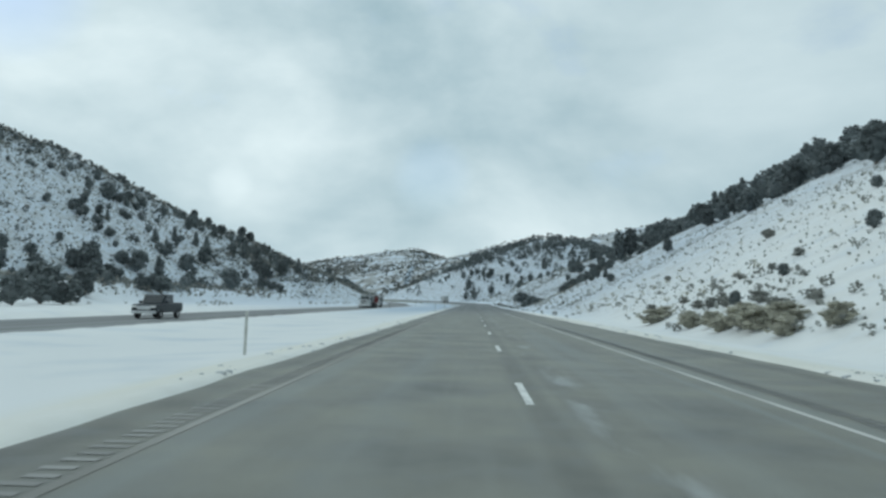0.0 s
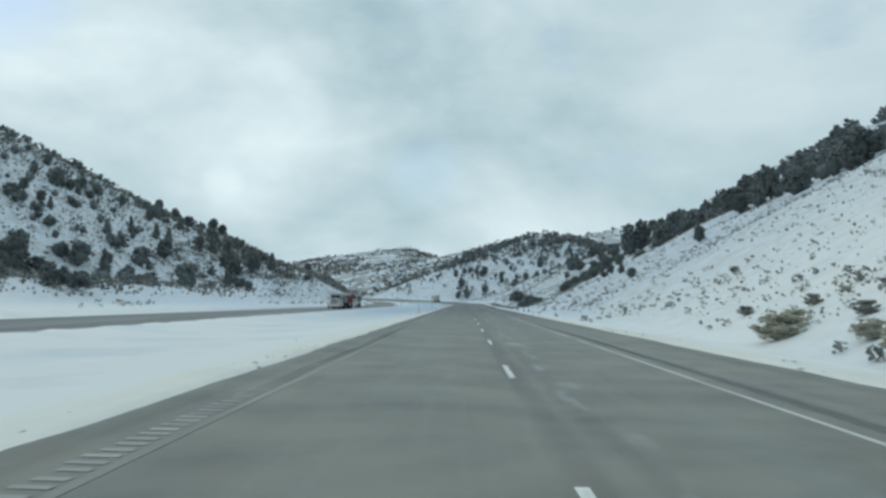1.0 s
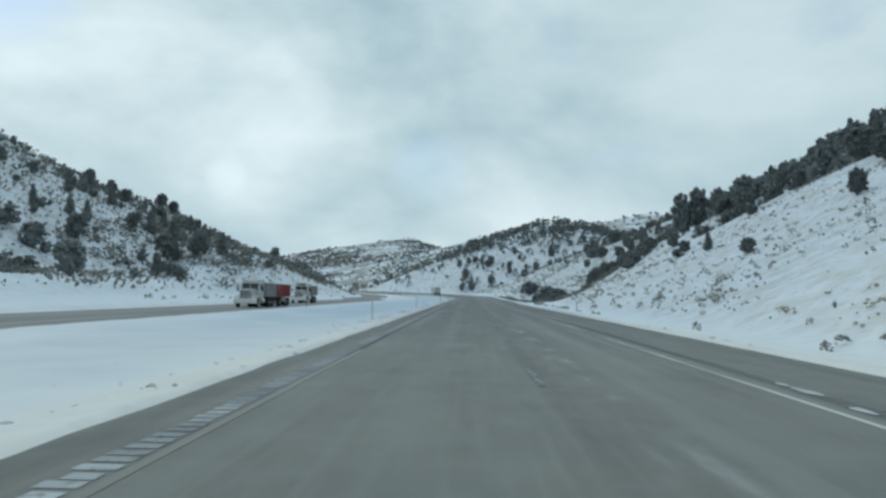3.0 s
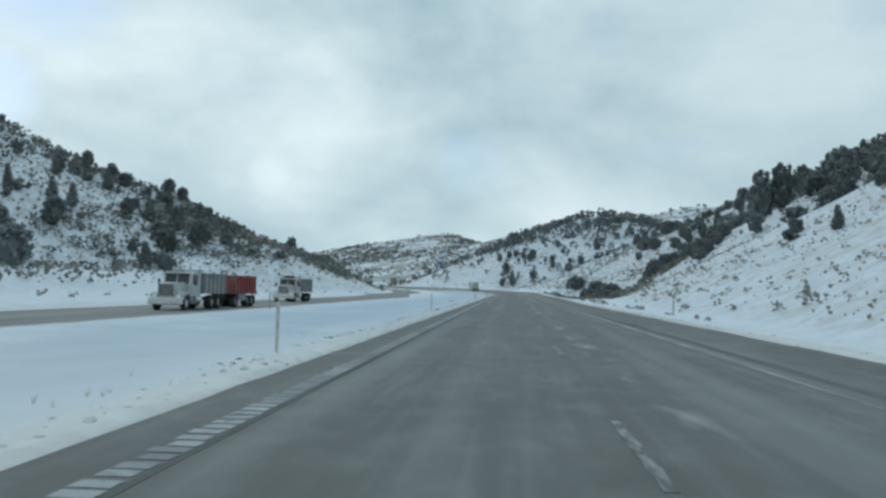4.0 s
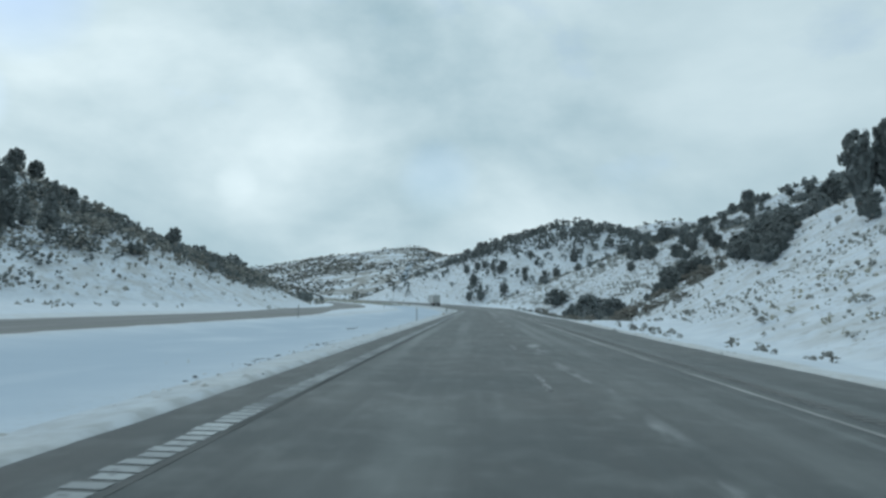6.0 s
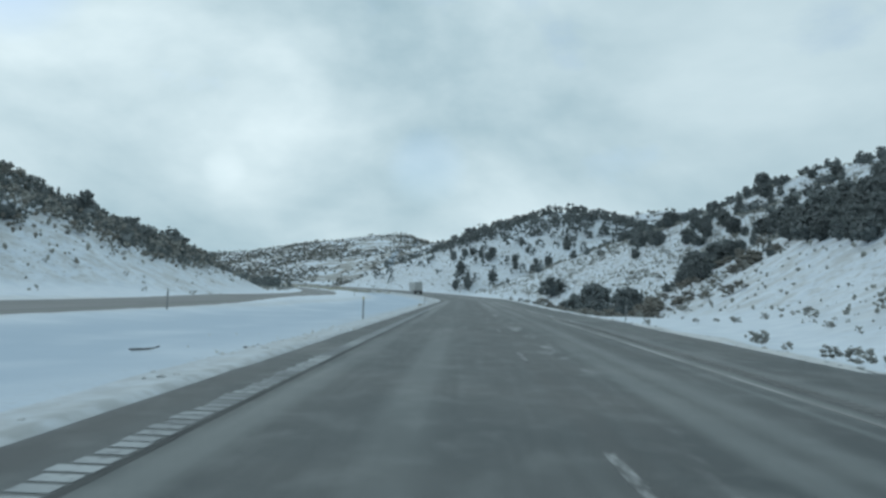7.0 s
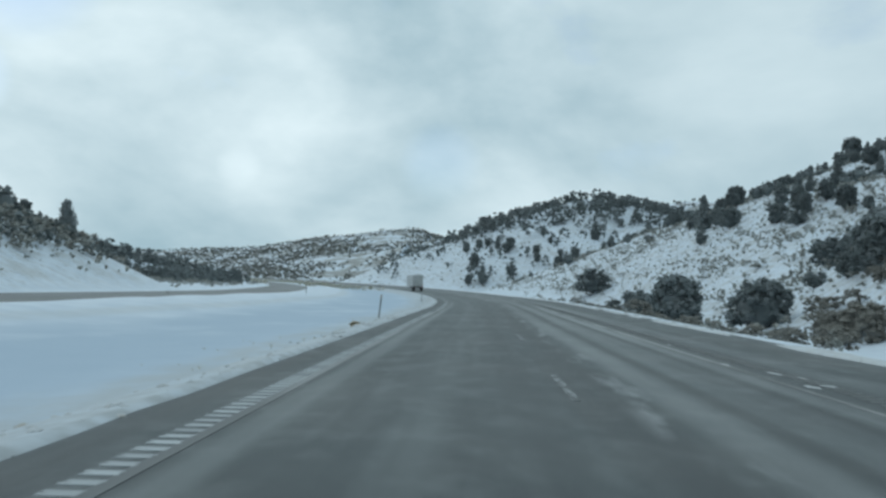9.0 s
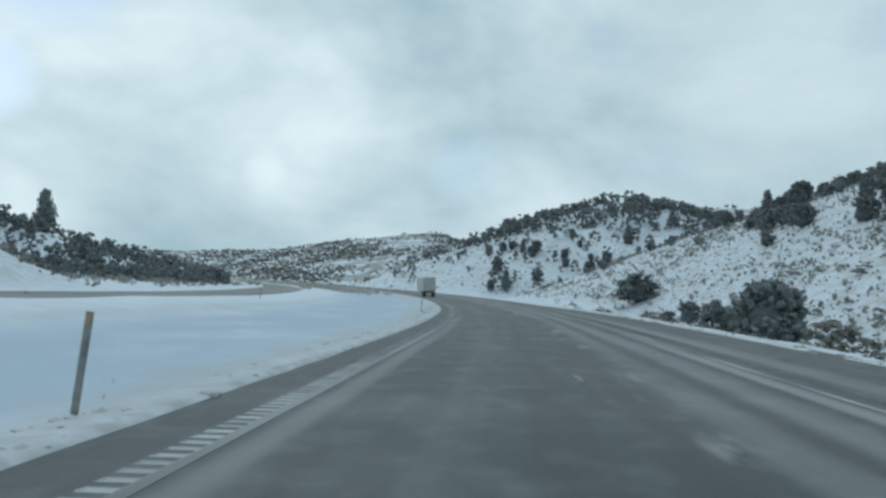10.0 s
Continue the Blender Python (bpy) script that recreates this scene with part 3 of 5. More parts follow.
def steps(*runs):
    """Joined runs of (start, end, step)."""
    return np.unique(np.concatenate([np.arange(a, b, c) for a, b, c in runs]))


S_LINES = steps((-2600, -800, 100), (-800, -300, 20), (-300, -120, 6), (-120, -38, 2.2), (-38, -33, 0.8), (-33, -28, 0.4), (-28, -23, 1.2), (-23, -17, 0.4), (-17, -6.6, 0.8), (-6.6, -3.2, 0.13),
                (-3.2, 6.6, 1.7), (6.6, 9.0, 0.13), (9.0, 26, 0.7), (26, 80, 1.6), (80, 200, 4), (200, 600, 14), (600, 2600, 100))
Y_LINES = steps((-700, -160, 20), (-160, 0, 4), (0, 430, 1.5), (430, 700, 3.0), (700, 1100, 6), (1100, 2700, 20), (2700, 4600, 120))
yy, ss = np.meshgrid(Y_LINES, S_LINES, indexing="ij")
xx = ss + road_off(yy) * ramp(-np.abs(ss), -400, -60)
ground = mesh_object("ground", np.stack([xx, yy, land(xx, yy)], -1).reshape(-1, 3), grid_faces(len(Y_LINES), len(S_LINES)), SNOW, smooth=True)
tagged(ground, "snow-covered ground with brush and bare patches on hills", "ground", kind="structure")


def ribbon(name, s0, s1, y0, y1, z, mat, step=3.0, thick=0.0, parent=None, line=road_off):
    """A strip that follows the road between two offsets, with sides if it is thick."""
    ys = np.arange(y0, y1 + step * 0.5, step)
    cols = [(s0, z), (s1, z)] if not thick else [(s0, z - thick), (s0, z), (s1, z), (s1, z - thick)]
    v = np.stack([np.stack([line(ys) + s, ys, (road_top(s, ys) if s > -10 else road_rise(ys)) + h], -1) for s, h in cols], 1)
    return mesh_object(name, v.reshape(-1, 3), grid_faces(len(ys), len(cols)), mat, parent)


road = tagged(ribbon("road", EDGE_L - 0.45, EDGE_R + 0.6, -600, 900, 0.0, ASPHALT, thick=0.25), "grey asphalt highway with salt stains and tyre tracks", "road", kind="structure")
tagged(ribbon("road_opposite", OPP_L - 0.7, OPP_R + 0.7, -600, 900, OPP_Z, OLD_ASPHALT, thick=0.25, line=opposite_off), "grey asphalt road beyond the snowy median", "road", kind="structure")

# ---- road markings ----
DASH_X, EDGE_LINE, LEFT_LINE = 0.85, 4.42, -2.94
tagged(ribbon("edge_line", EDGE_LINE - 0.05, EDGE_LINE + 0.05, -60, 126, 0.006, EDGE_PAINT, thick=0.012), "white painted edge line, dusty with salt", "road marking", kind="structure")
tagged(ribbon("edge_line", EDGE_LINE - 0.05, EDGE_LINE + 0.05, 126, 700, 0.006, WORN_PAINT, thick=0.012), "white painted edge line, worn and salted over", "road marking", kind="structure")
tagged(ribbon("edge_line", LEFT_LINE - 0.055, LEFT_LINE + 0.055, -60, 120, 0.006, FAINT_PAINT, thick=0.012), "faint dusty edge line beside the rumble strip", "road marking", kind="structure")
tagged(ribbon("pavement_seam", LEFT_LINE - 0.10, LEFT_LINE - 0.015, 118, 300, 0.004, SEAM, thick=0.010), "dark wet seam beside the rumble strip", "road marking", kind="structure")
tagged(ribbon("edge_line", LEFT_LINE - 0.12, LEFT_LINE + 0.03, 290, 700, 0.006, LEFT_PAINT, thick=0.012), "pale salted edge line along the rumble strip", "road marking", kind="structure")


def along(y, s, z=0.0):
    """The pose of a thing on the carriageway at that distance and offset, turned along the road."""
    o = float(road_off(y))
    return pose(o + s, y, float(road_top(s, y)) + z, 0, -math.degrees(math.atan(float(bank_slope(y)))), math.degrees(math.atan2(-float(road_off(y + 3) - o), 3.0)))


def slab_mesh(name, w, l, h, mat, rough=0.0, seed=0):
    """A thin plate with its near end at the origin and ragged sides."""
    r = random.Random(name + str(seed))
    bm = bmesh.new()
    n = 8
    rows = []
    for i in range(n + 1):
        a, b = (r.uniform(-rough, rough) for _ in range(2))
        rows.append([bm.verts.new((x, l * i / n, z)) for x, z in ((-w / 2 + a, -0.01), (-w / 2 + a, h), (w / 2 + b, h), (w / 2 + b, -0.01))])
    for p, q in zip(rows, rows[1:]):
        for j in range(3):
            bm.faces.new((p[j], p[j + 1], q[j + 1], q[j]))
    bm.faces.new(rows[0]), bm.faces.new(rows[-1][::-1])
    me = bpy.data.meshes.new(name)
    bm.to_mesh(me)
    bm.free()
    me.materials.append(mat)
    return me


clean_dash = slab_mesh("lane_dash", 0.115, 3.05, 0.007, WHITE_PAINT, 0.004)
faded_dash = slab_mesh("lane_dash", 0.12, 3.2, 0.007, FADED_PAINT, 0.012)
for k in range(-3, 45):
    y0 = 15.12 + 12.19 * k
    d = new("lane_dash", clean_dash if y0 < 110 else faded_dash)
    d.matrix_world = along(y0, DASH_X)
    tagged(d, "white dashed lane marking" if y0 < 110 else "faded lane dash under blown snow", "road marking", "lane dashes", kind="structure")

# ---- plants ----
rng = np.random.default_rng(7)


def tuft_quads(centres, normals, size, flat=0.55):
    """Small crossed leaf sprays: one quad at each centre, facing about its normal."""
    n = len(centres)
    a = np.cross(normals, rng.normal(size=(n, 3)))
    a /= np.linalg.norm(a, axis=1, keepdims=True) + 1e-9
    b = np.cross(normals, a) + 0.5 * rng.normal(size=(n, 3))
    s = size * rng.uniform(0.6, 1.3, (n, 1))
    a, b = a * s, b * s * flat
    v = np.stack([centres - a - b, centres + a - 0.6 * b, centres + 0.7 * a + b, centres - 0.8 * a + 0.7 * b], 1)
    return v.reshape(-1, 3), np.arange(4 * n).reshape(-1, 4)


def unit(n):
    v = rng.normal(size=(n, 3))
    return v / np.linalg.norm(v, axis=1, keepdims=True)


def crown_lumps(kind, count):
    """Centres and radii of the lumps of a crown one metre tall and one wide."""
    if kind == "spire":
        h = rng.uniform(0.08, 0.97, count)
        r = 0.36 * (1 - h) + 0.02
        a = rng.uniform(0, 2 * math.pi, count)
        d = r * rng.uniform(0.3, 0.9, count)
        return np.stack([d * np.cos(a), d * np.sin(a), h], -1), 0.08 + 0.30 * r
    h = rng.uniform(0.16 if kind == "round" else 0.12, 0.9, count)
    wide = np.sqrt(np.clip(1 - ((h - 0.42) / 0.58) ** 2, 0.03, 1)) * (0.46 if kind == "round" else 0.5)
    a = rng.uniform(0, 2 * math.pi, count)
    d = wide * np.sqrt(rng.uniform(0.05, 0.85, count))
    return np.stack([d * np.cos(a), d * np.sin(a), h], -1), rng.uniform(0.07, 0.15, count) * (0.68 if count > 60 else 1.0)


def crown_mesh(kind, lumps, sprays, size, core=0.85, full=0.0):
    """Leaf sprays on lumps, round darker inner masses: corners and quads, for a crown of unit size."""
    c, r = crown_lumps(kind, lumps)
    which = rng.integers(0, lumps, sprays)
    n = unit(sprays)
    n[:, 2] = n[:, 2] * 0.8 + 0.15
    pos = c[which] + n * (r[which] * rng.uniform(0.45, 1.5, sprays))[:, None]
    pos[:, 2] = np.clip(pos[:, 2], 0.03, None)
    v, f = tuft_quads(pos, n, size)
    # inner masses: a rough five-sided double cone each
    ring = np.arange(5) * math.pi * 0.4
    vs, fs, base = [v], [f], len(v)
    for i in range(lumps):
        rr = r[i] * core
        k = rr * rng.uniform(0.75, 1.15, 5)
        mid = np.stack([np.cos(ring) * k, np.sin(ring) * k, rr * rng.uniform(-0.25, 0.25, 5)], -1)
        tip = np.array([[0, 0, -0.8 * rr], [0, 0, 0.9 * rr]])
        vs.append(np.concatenate([mid, tip]) + c[i])
        a = np.arange(5)
        b = (a + 1) % 5
        fs.append(np.concatenate([np.stack([a, b, np.full(5, 6), np.full(5, 6)], -1), np.stack([b, a, np.full(5, 5), np.full(5, 5)], -1)]) + base)
        base += 7
    if not full:
        return np.concatenate(vs), np.concatenate(fs)
    # the full middle of the crown: three uneven rings between two tips
    k = 7
    ring = np.arange(k) * 2 * math.pi / k
    for_rings = ((0.10, 0.30), (0.32, 0.22), (0.60, 0.12)) if kind == "spire" else ((0.16, 0.30), (0.42, 0.41), (0.68, 0.31))
    rows = [np.stack([np.cos(ring) * w * q * full, np.sin(ring) * w * q * full, h + rng.uniform(-0.05, 0.05, k)], -1) for h, w in for_rings for q in (rng.uniform(0.75, 1.08, k),)]
    vs.append(np.concatenate(rows + [np.array([[0, 0, 0.02], [0, 0, 0.68 + 0.14 * full]])]))
    a = np.arange(k)
    b = (a + 1) % k
    fs += [np.stack([a, b, b + k, a + k], -1) + base + k * i for i in range(2)]
    fs += [np.stack([b, a, np.full(k, 3 * k), np.full(k, 3 * k)], -1) + base, np.stack([a + 2 * k, b + 2 * k, np.full(k, 3 * k + 1), np.full(k, 3 * k + 1)], -1) + base]
    return np.concatenate(vs), np.concatenate(fs)


def quads_to_tris(f):
    t = np.concatenate([f[:, [0, 1, 2]], f[:, [0, 2, 3]]])
    return t[(t[:, 0] != t[:, 1]) & (t[:, 1] != t[:, 2]) & (t[:, 0] != t[:, 2])]


def tree_proto(kind, lumps, sprays, size, height_m, width_m):
    """A juniper or pine: an Empty with trunk, limbs and crown; returns the Empty, standing far below."""
    root = new("juniper_tree" if kind != "spire" else "pine_tree")
    bm = bmesh.new()
    th = height_m * (0.75 if kind != "spire" else 0.93)
    rad0 = 0.035 * height_m + 0.05
    bmesh.ops.create_cone(bm, cap_ends=True, segments=8, radius1=rad0, radius2=rad0 * 0.25, depth=th + 0.4, matrix=Matrix.Translation((0, 0, th / 2 - 0.2)))
    for i in range(7):
        a, z0 = i * 2.4, th * (0.18 + 0.1 * i)
        ln = width_m * 0.36 * (1 - 0.08 * i)
        m = Matrix.Translation((0, 0, z0)) @ Euler((0, radians(52), a)).to_matrix().to_4x4() @ Matrix.Translation((0, 0, ln / 2))
        bmesh.ops.create_cone(bm, cap_ends=False, segments=5, radius1=rad0 * 0.4, radius2=rad0 * 0.1, depth=ln, matrix=m)
    me = bpy.data.meshes.new("trunk")
    bm.to_mesh(me)
    bm.free()
    me.materials.append(BARK)
    trunk = new("trunk", me)
    trunk.parent = root
    v, f = crown_mesh(kind, lumps, sprays, size, 0.8, 0.8)
    v = v * np.array([width_m, width_m, height_m])
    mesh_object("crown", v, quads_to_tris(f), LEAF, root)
    return root


def place(proto, x, y, size, label, group, first, slim=1.0):
    """Stands a tree of that kind on the land; first: the kind's own tree is used up before copies."""
    turn = pose(x, y, height(x, y) - 0.05, rng.uniform(-3, 3), rng.uniform(-3, 3), rng.uniform(0, 360))
    m = turn @ Matrix.Diagonal((size * slim * rng.uniform(0.85, 1.2), size * slim * rng.uniform(0.85, 1.2), size, 1))
    if first:
        ob = proto
        ob.matrix_basis = m
    else:
        ob = copy_thing(proto, Matrix.Identity(4))
        ob.matrix_basis = m
    return tagged(ob, label, "tree", group)


def thicket(name, kinds, pts, sizes, mat, label, category, squash=(0.8, 1.25)):
    """Many plants in one mesh: kinds is a list of (corners, quads) of unit size."""
    vs, fs, base = [], [], 0
    pick = rng.integers(0, len(kinds), len(pts))
    zz = land(pts[:, 0], pts[:, 1])
    for (x, y), z, s, k in zip(pts, zz, sizes, pick):
        v, f = kinds[k]
        a = rng.uniform(0, 2 * math.pi)
        w = s * rng.uniform(*squash)
        ca, sa = math.cos(a) * w, math.sin(a) * w
        q = np.empty_like(v)
        q[:, 0], q[:, 1], q[:, 2] = v[:, 0] * ca - v[:, 1] * sa + x, v[:, 0] * sa + v[:, 1] * ca + y, v[:, 2] * s + z - 0.06 * s
        vs.append(q)
        fs.append(f + base)
        base += len(v)
    ob = mesh_object(name, np.concatenate(vs), np.concatenate(fs), mat)
    return tagged(ob, label, category, kind="stuff")


def scatter(n, x0, x1, y0, y1, keep, tries=40):
    """Up to n points of a rectangle where keep(x, y) in 0..1 lets them be."""
    out = np.empty((0, 2))
    for _ in range(tries):
        x, y = rng.uniform(x0, x1, 4 * n), rng.uniform(y0, y1, 4 * n)
        ok = rng.uniform(0, 1, 4 * n) < keep(x, y)
        out = np.concatenate([out, np.stack([x[ok], y[ok]], -1)])
        if len(out) >= n:
            break
    return out[:n]


def which_hill(x, y):
    return np.stack([hill_cut(x, y), hill_east(x, y), hill_west(x, y), hill_north_west(x, y), hill_middle(x, y), hill_snowy(x, y), ridge_near(x, y), ridge_far(x, y)])


def clear(x, y):
    s = x - road_off(y)
    return ~(((s > -33.5 - 8.5 * ramp(y, 285, 372)) & (s < -5.5)) | ((s > -5.6) & (s < 10.0)))


low_tree = [(v, quads_to_tris(f)) for v, f in (crown_mesh("round", 15, 120, 0.074, 0.88, 0.85) for _ in range(6))]
low_pine = [(v, quads_to_tris(f)) for v, f in (crown_mesh("spire", 10, 80, 0.065, 0.8) for _ in range(2))]
low_bush = [(v, quads_to_tris(f)) for v, f in (crown_mesh("bush", 7, 66, 0.095, 0.9) for _ in range(6))]
mound_bush = [(v, quads_to_tris(f)) for v, f in (crown_mesh("bush", 60, 2400, 0.026, 1.0, 0.72) for _ in range(4))]
near_bush = [(v, quads_to_tris(f)) for v, f in (crown_mesh("bush", 20, 280, 0.056, 0.9) for _ in range(5))]
far_tree = [(v, quads_to_tris(f)) for v, f in (crown_mesh("round", 1, 8, 0.22, 1.8) for _ in range(4))]


tiny_bush = [(v, quads_to_tris(f)) for v, f in (crown_mesh("bush", 1, 8, 0.20, 1.2) for _ in range(8))]
mid_tree = [(v, quads_to_tris(f)) for v, f in (crown_mesh("round", 9, 50, 0.095, 1.0) for _ in range(6))]


def on(i, lo=0.5):
    """Keeps to the hill of that number where it is the ground, above lo metres."""
    def keep(x, y):
        h = which_hill(x, y)
        return (h.argmax(0) == i) & (h[i] > lo) & clear(x, y)
    return keep


def dens(i, f, lo=0.5):
    k = on(i, lo)
    return lambda x, y: k(x, y) * np.clip(f(x, y), 0, 1)


# hill on the left: brush all over, trees thicker towards the ridge
def west_low(x, y):
    """1 on the bare snowy foot of the nose of the left hill."""
    h = hill_west(x, y)
    return ramp(y, 285, 330) * np.maximum(ramp(-h, -4.8, -2.6), ramp(y, 398, 414) * ramp(-h, -14.0, -11.5))


p = scatter(14000, -200, -45, 60, 470, dens(2, lambda x, y: (0.55 + 0.9 * fractal(x, y, 30, 3, 40) + 0.010 * hill_west(x, y)) * (1 - 0.5 * west_low(x, y))))
thicket("hillside_brush", tiny_bush, p, rng.uniform(0.5, 1.1, len(p)) * (0.8 + rng.random(len(p)) ** 2), SAGE, "grey-green brush on a snowy hillside", "brush")
p = scatter(210, -200, -50, 120, 430, dens(2, lambda x, y: 0.05 + 0.012 * hill_west(x, y) + 0.7 * fractal(x, y, 40, 3, 41) - west_low(x, y), 2.5))
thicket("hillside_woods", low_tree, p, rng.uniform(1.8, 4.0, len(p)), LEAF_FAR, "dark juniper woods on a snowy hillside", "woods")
p = scatter(6500, -200, -45, 60, 430, dens(2, lambda x, y: (0.5 + 0.9 * fractal(x, y, 26, 3, 62) + 0.008 * hill_west(x, y)) * (1 - 0.7 * west_low(x, y))))
thicket("hillside_brush", tiny_bush, p, rng.uniform(0.7, 1.7, len(p)), BROWN_BRUSH, "grey-brown low brush dotted over a snowy hillside", "brush")
p = scatter(420, -180, -50, 90, 420, dens(2, lambda x, y: (0.35 + 1.2 * fractal(x, y, 22, 3, 52)) * (1 - west_low(x, y)), 1.5))
thicket("hillside_bushes", low_bush, p, rng.uniform(1.1, 2.3, len(p)), LEAF_FAR, "dark low bushes scattered over a snowy hillside", "brush", squash=(1.0, 1.5))
# ridge of the left hill, thickly grown
p = scatter(800, -190, -50, 240, 440, dens(2, lambda x, y: ramp((x + 168.0) * -0.639 + (y - 300.0) * 0.769 - 21.0 + 26 * fractal(x, y, 18, 2, 53), -44, -14) * (1 - 0.9 * west_low(x, y)), 1.0))
thicket("ridge_brush", low_bush, p, rng.uniform(1.3, 2.6, len(p)), SAGE, "grey-brown brush along the ridge of a hill", "brush", squash=(1.0, 1.5))
p = scatter(1900, -200, -50, 200, 450, dens(2, lambda x, y: ramp((x + 168.0) * -0.639 + (y - 300.0) * 0.769 - 21.0 + 22 * fractal(x, y, 18, 2, 49), -40, -12) * 0.9 * (1 - 0.9 * west_low(x, y)), 1.0))
thicket("ridge_brush", tiny_bush + low_bush[:3] + mid_tree[:2], p, rng.uniform(1.2, 3.0, len(p)), LEAF_FAR, "dark scrub along the ridge of a hill", "brush")
p = scatter(1500, -100, -48, 290, 412, dens(2, lambda x, y: (0.85 + 0.9 * fractal(x, y, 12, 3, 55)) * (1 - west_low(x, y)) * np.maximum(ramp(y, 345, 372), ramp(hill_west(x, y) + 8 * fractal(x, y, 20, 2, 57), 6, 15)), 2.5))
thicket("hillside_bushes", low_bush, p[:700], rng.uniform(1.0, 2.2, 700), LEAF_FAR, "dark bushes above a bare snowy cut", "brush", squash=(1.0, 1.5))
thicket("hillside_bushes", low_bush, p[700:], rng.uniform(1.0, 2.2, len(p) - 700), SAGE, "dense grey-brown brush above a bare snowy cut", "brush", squash=(1.0, 1.5))
# back hill on the left
p = scatter(260, -125, -50, 440, 575, lambda x, y: clear(x, y) * (x < -0.33 * (y - 331.0) - 3.0) * (hill_west(x, y) < 0.3) * np.clip(0.75 + 0.8 * fractal(x, y, 20, 3, 56) - 0.02 * np.abs(y - 530), 0, 1))
thicket("hillside_woods", mid_tree + low_bush, p, rng.uniform(1.6, 4.2, len(p)), LEAF_FAR, "dark conifers and scrub at the foot of a low hill", "woods")
p = scatter(560, -190, -66, 450, 610, dens(3, lambda x, y: (0.8 + 0.6 * fractal(x, y, 40, 3, 42)) * (x < -0.33 * (y - 331.0)), 0.2))
thicket("hillside_woods", mid_tree + low_pine, p, 1.6 + 4.6 * rng.random(len(p)) ** 1.6, LEAF_FAR, "dark conifers on a low snowy hill", "woods")
# cut bank on the right
p = scatter(6500, 17, 72, -30, 320, dens(0, lambda x, y: 0.35 + 1.0 * fractal(x, y, 14, 3, 43), 0.1))
thicket("hillside_brush", tiny_bush + low_bush[:2], p, rng.uniform(0.22, 0.6, len(p)) * (0.6 + 1.1 * rng.random(len(p)) ** 3), SAGE, "sparse grey brush on a snowy cut bank", "brush")
p = scatter(130, 17, 66, 0, 262, dens(0, lambda x, y: 0.2 + 1.3 * fractal(x, y, 18, 3, 51) - 0.5 * ramp(x, 22, 34), 0.1))
thicket("bank_brush", low_bush, p, rng.uniform(0.35, 0.8, len(p)), STRAW, "tan dry bushes scattered over a snowy bank", "brush", squash=(0.9, 1.6))
p = scatter(300, 17, 66, 0, 300, dens(0, lambda x, y: (0.3 + 1.1 * fractal(x, y, 18, 3, 50)) * (1 - 0.75 * ramp(y, 250, 275)), 0.1))
thicket("bank_brush", low_bush, p, rng.uniform(0.4, 0.85, len(p)), SAGE, "grey-brown bushes scattered over a snowy bank", "brush", squash=(0.9, 1.6))
p = scatter(320, 60, 150, 20, 310, dens(0, lambda x, y: ramp(x + 4 * fractal(x, y, 20, 2, 60), 62, 70) * np.clip(1 - ramp(y, 115, 145) * (0.55 - 2.2 * fractal(x, y, 16, 2, 64)), 0, 1), 5))
thicket("hillside_woods", low_tree, p, rng.uniform(4.0, 8.6, len(p)) * (1 - 0.28 * ramp(p[:, 1], 110, 170)), LEAF_FAR, "dark juniper woods along the top of a bank", "woods")
# hillside behind the cut
p = scatter(9500, 0, 140, 290, 680, dens(1, lambda x, y: 0.5 + 0.8 * fractal(x, y, 25, 3, 44)))
thicket("hillside_brush", tiny_bush, p, rng.uniform(0.5, 1.1, len(p)) * (0.8 + rng.random(len(p)) ** 2), SAGE, "grey-green brush on a snowy hillside", "brush")
p = scatter(420, 40, 200, 265, 450, dens(1, lambda x, y: 0.9 * ramp(hill_east(x, y) + 22 * fractal(x, y, 30, 3, 45), 15, 32), 5))
thicket("hillside_woods", low_tree, p, rng.uniform(3.0, 6.8, len(p)), LEAF_FAR, "dense dark juniper woods on a hillside", "woods")
p = scatter(900, 5, 130, 420, 680, dens(1, lambda x, y: 0.3 + 1.0 * fractal(x, y, 18, 3, 61), 1))
thicket("hillside_bushes", low_bush, p, rng.uniform(0.9, 2.0, len(p)), SAGE, "grey-brown brush on a snowy hillside", "brush", squash=(1.0, 1.5))
p = scatter(420, 20, 220, 420, 700, dens(1, lambda x, y: 0.10 + 0.016 * (hill_east(x, y) - 14) + 0.5 * fractal(x, y, 30, 3, 45), 3))
thicket("hillside_woods", low_tree, p, rng.uniform(2.4, 5.6, len(p)), LEAF_FAR, "dark juniper trees on a snowy hillside", "woods")
# hill in the middle distance
p = scatter(1300, -150, 400, 690, 970, dens(4, lambda x, y: 0.03 + 0.018 * hill_middle(x, y) + 0.004 * (x - 40) + 1.1 * fractal(x, y, 50, 3, 46), 2))
thicket("hillside_woods", mid_tree, p, rng.uniform(3.4, 7.6, len(p)), LEAF_FAR, "dark juniper woods on a rounded snowy hill", "woods")
p = scatter(420, -150, 300, 700, 960, dens(4, lambda x, y: 1.1 * ramp(hill_middle(x, y) + 16 * fractal(x, y, 40, 2, 54), 30, 54) + 0.5 * ramp(x, 80, 150), 18))
thicket("hillside_woods", mid_tree, p, rng.uniform(5.5, 9.5, len(p)), LEAF_FAR, "dark juniper woods along the top of a distant hill", "woods")
p = scatter(2400, -150, 260, 690, 900, dens(4, lambda x, y: 0.5 + 0.6 * fractal(x, y, 30, 3, 47), 1))
thicket("hillside_brush", far_tree, p, rng.uniform(0.8, 2.0, len(p)), SAGE, "grey brush on a rounded snowy hill", "brush")
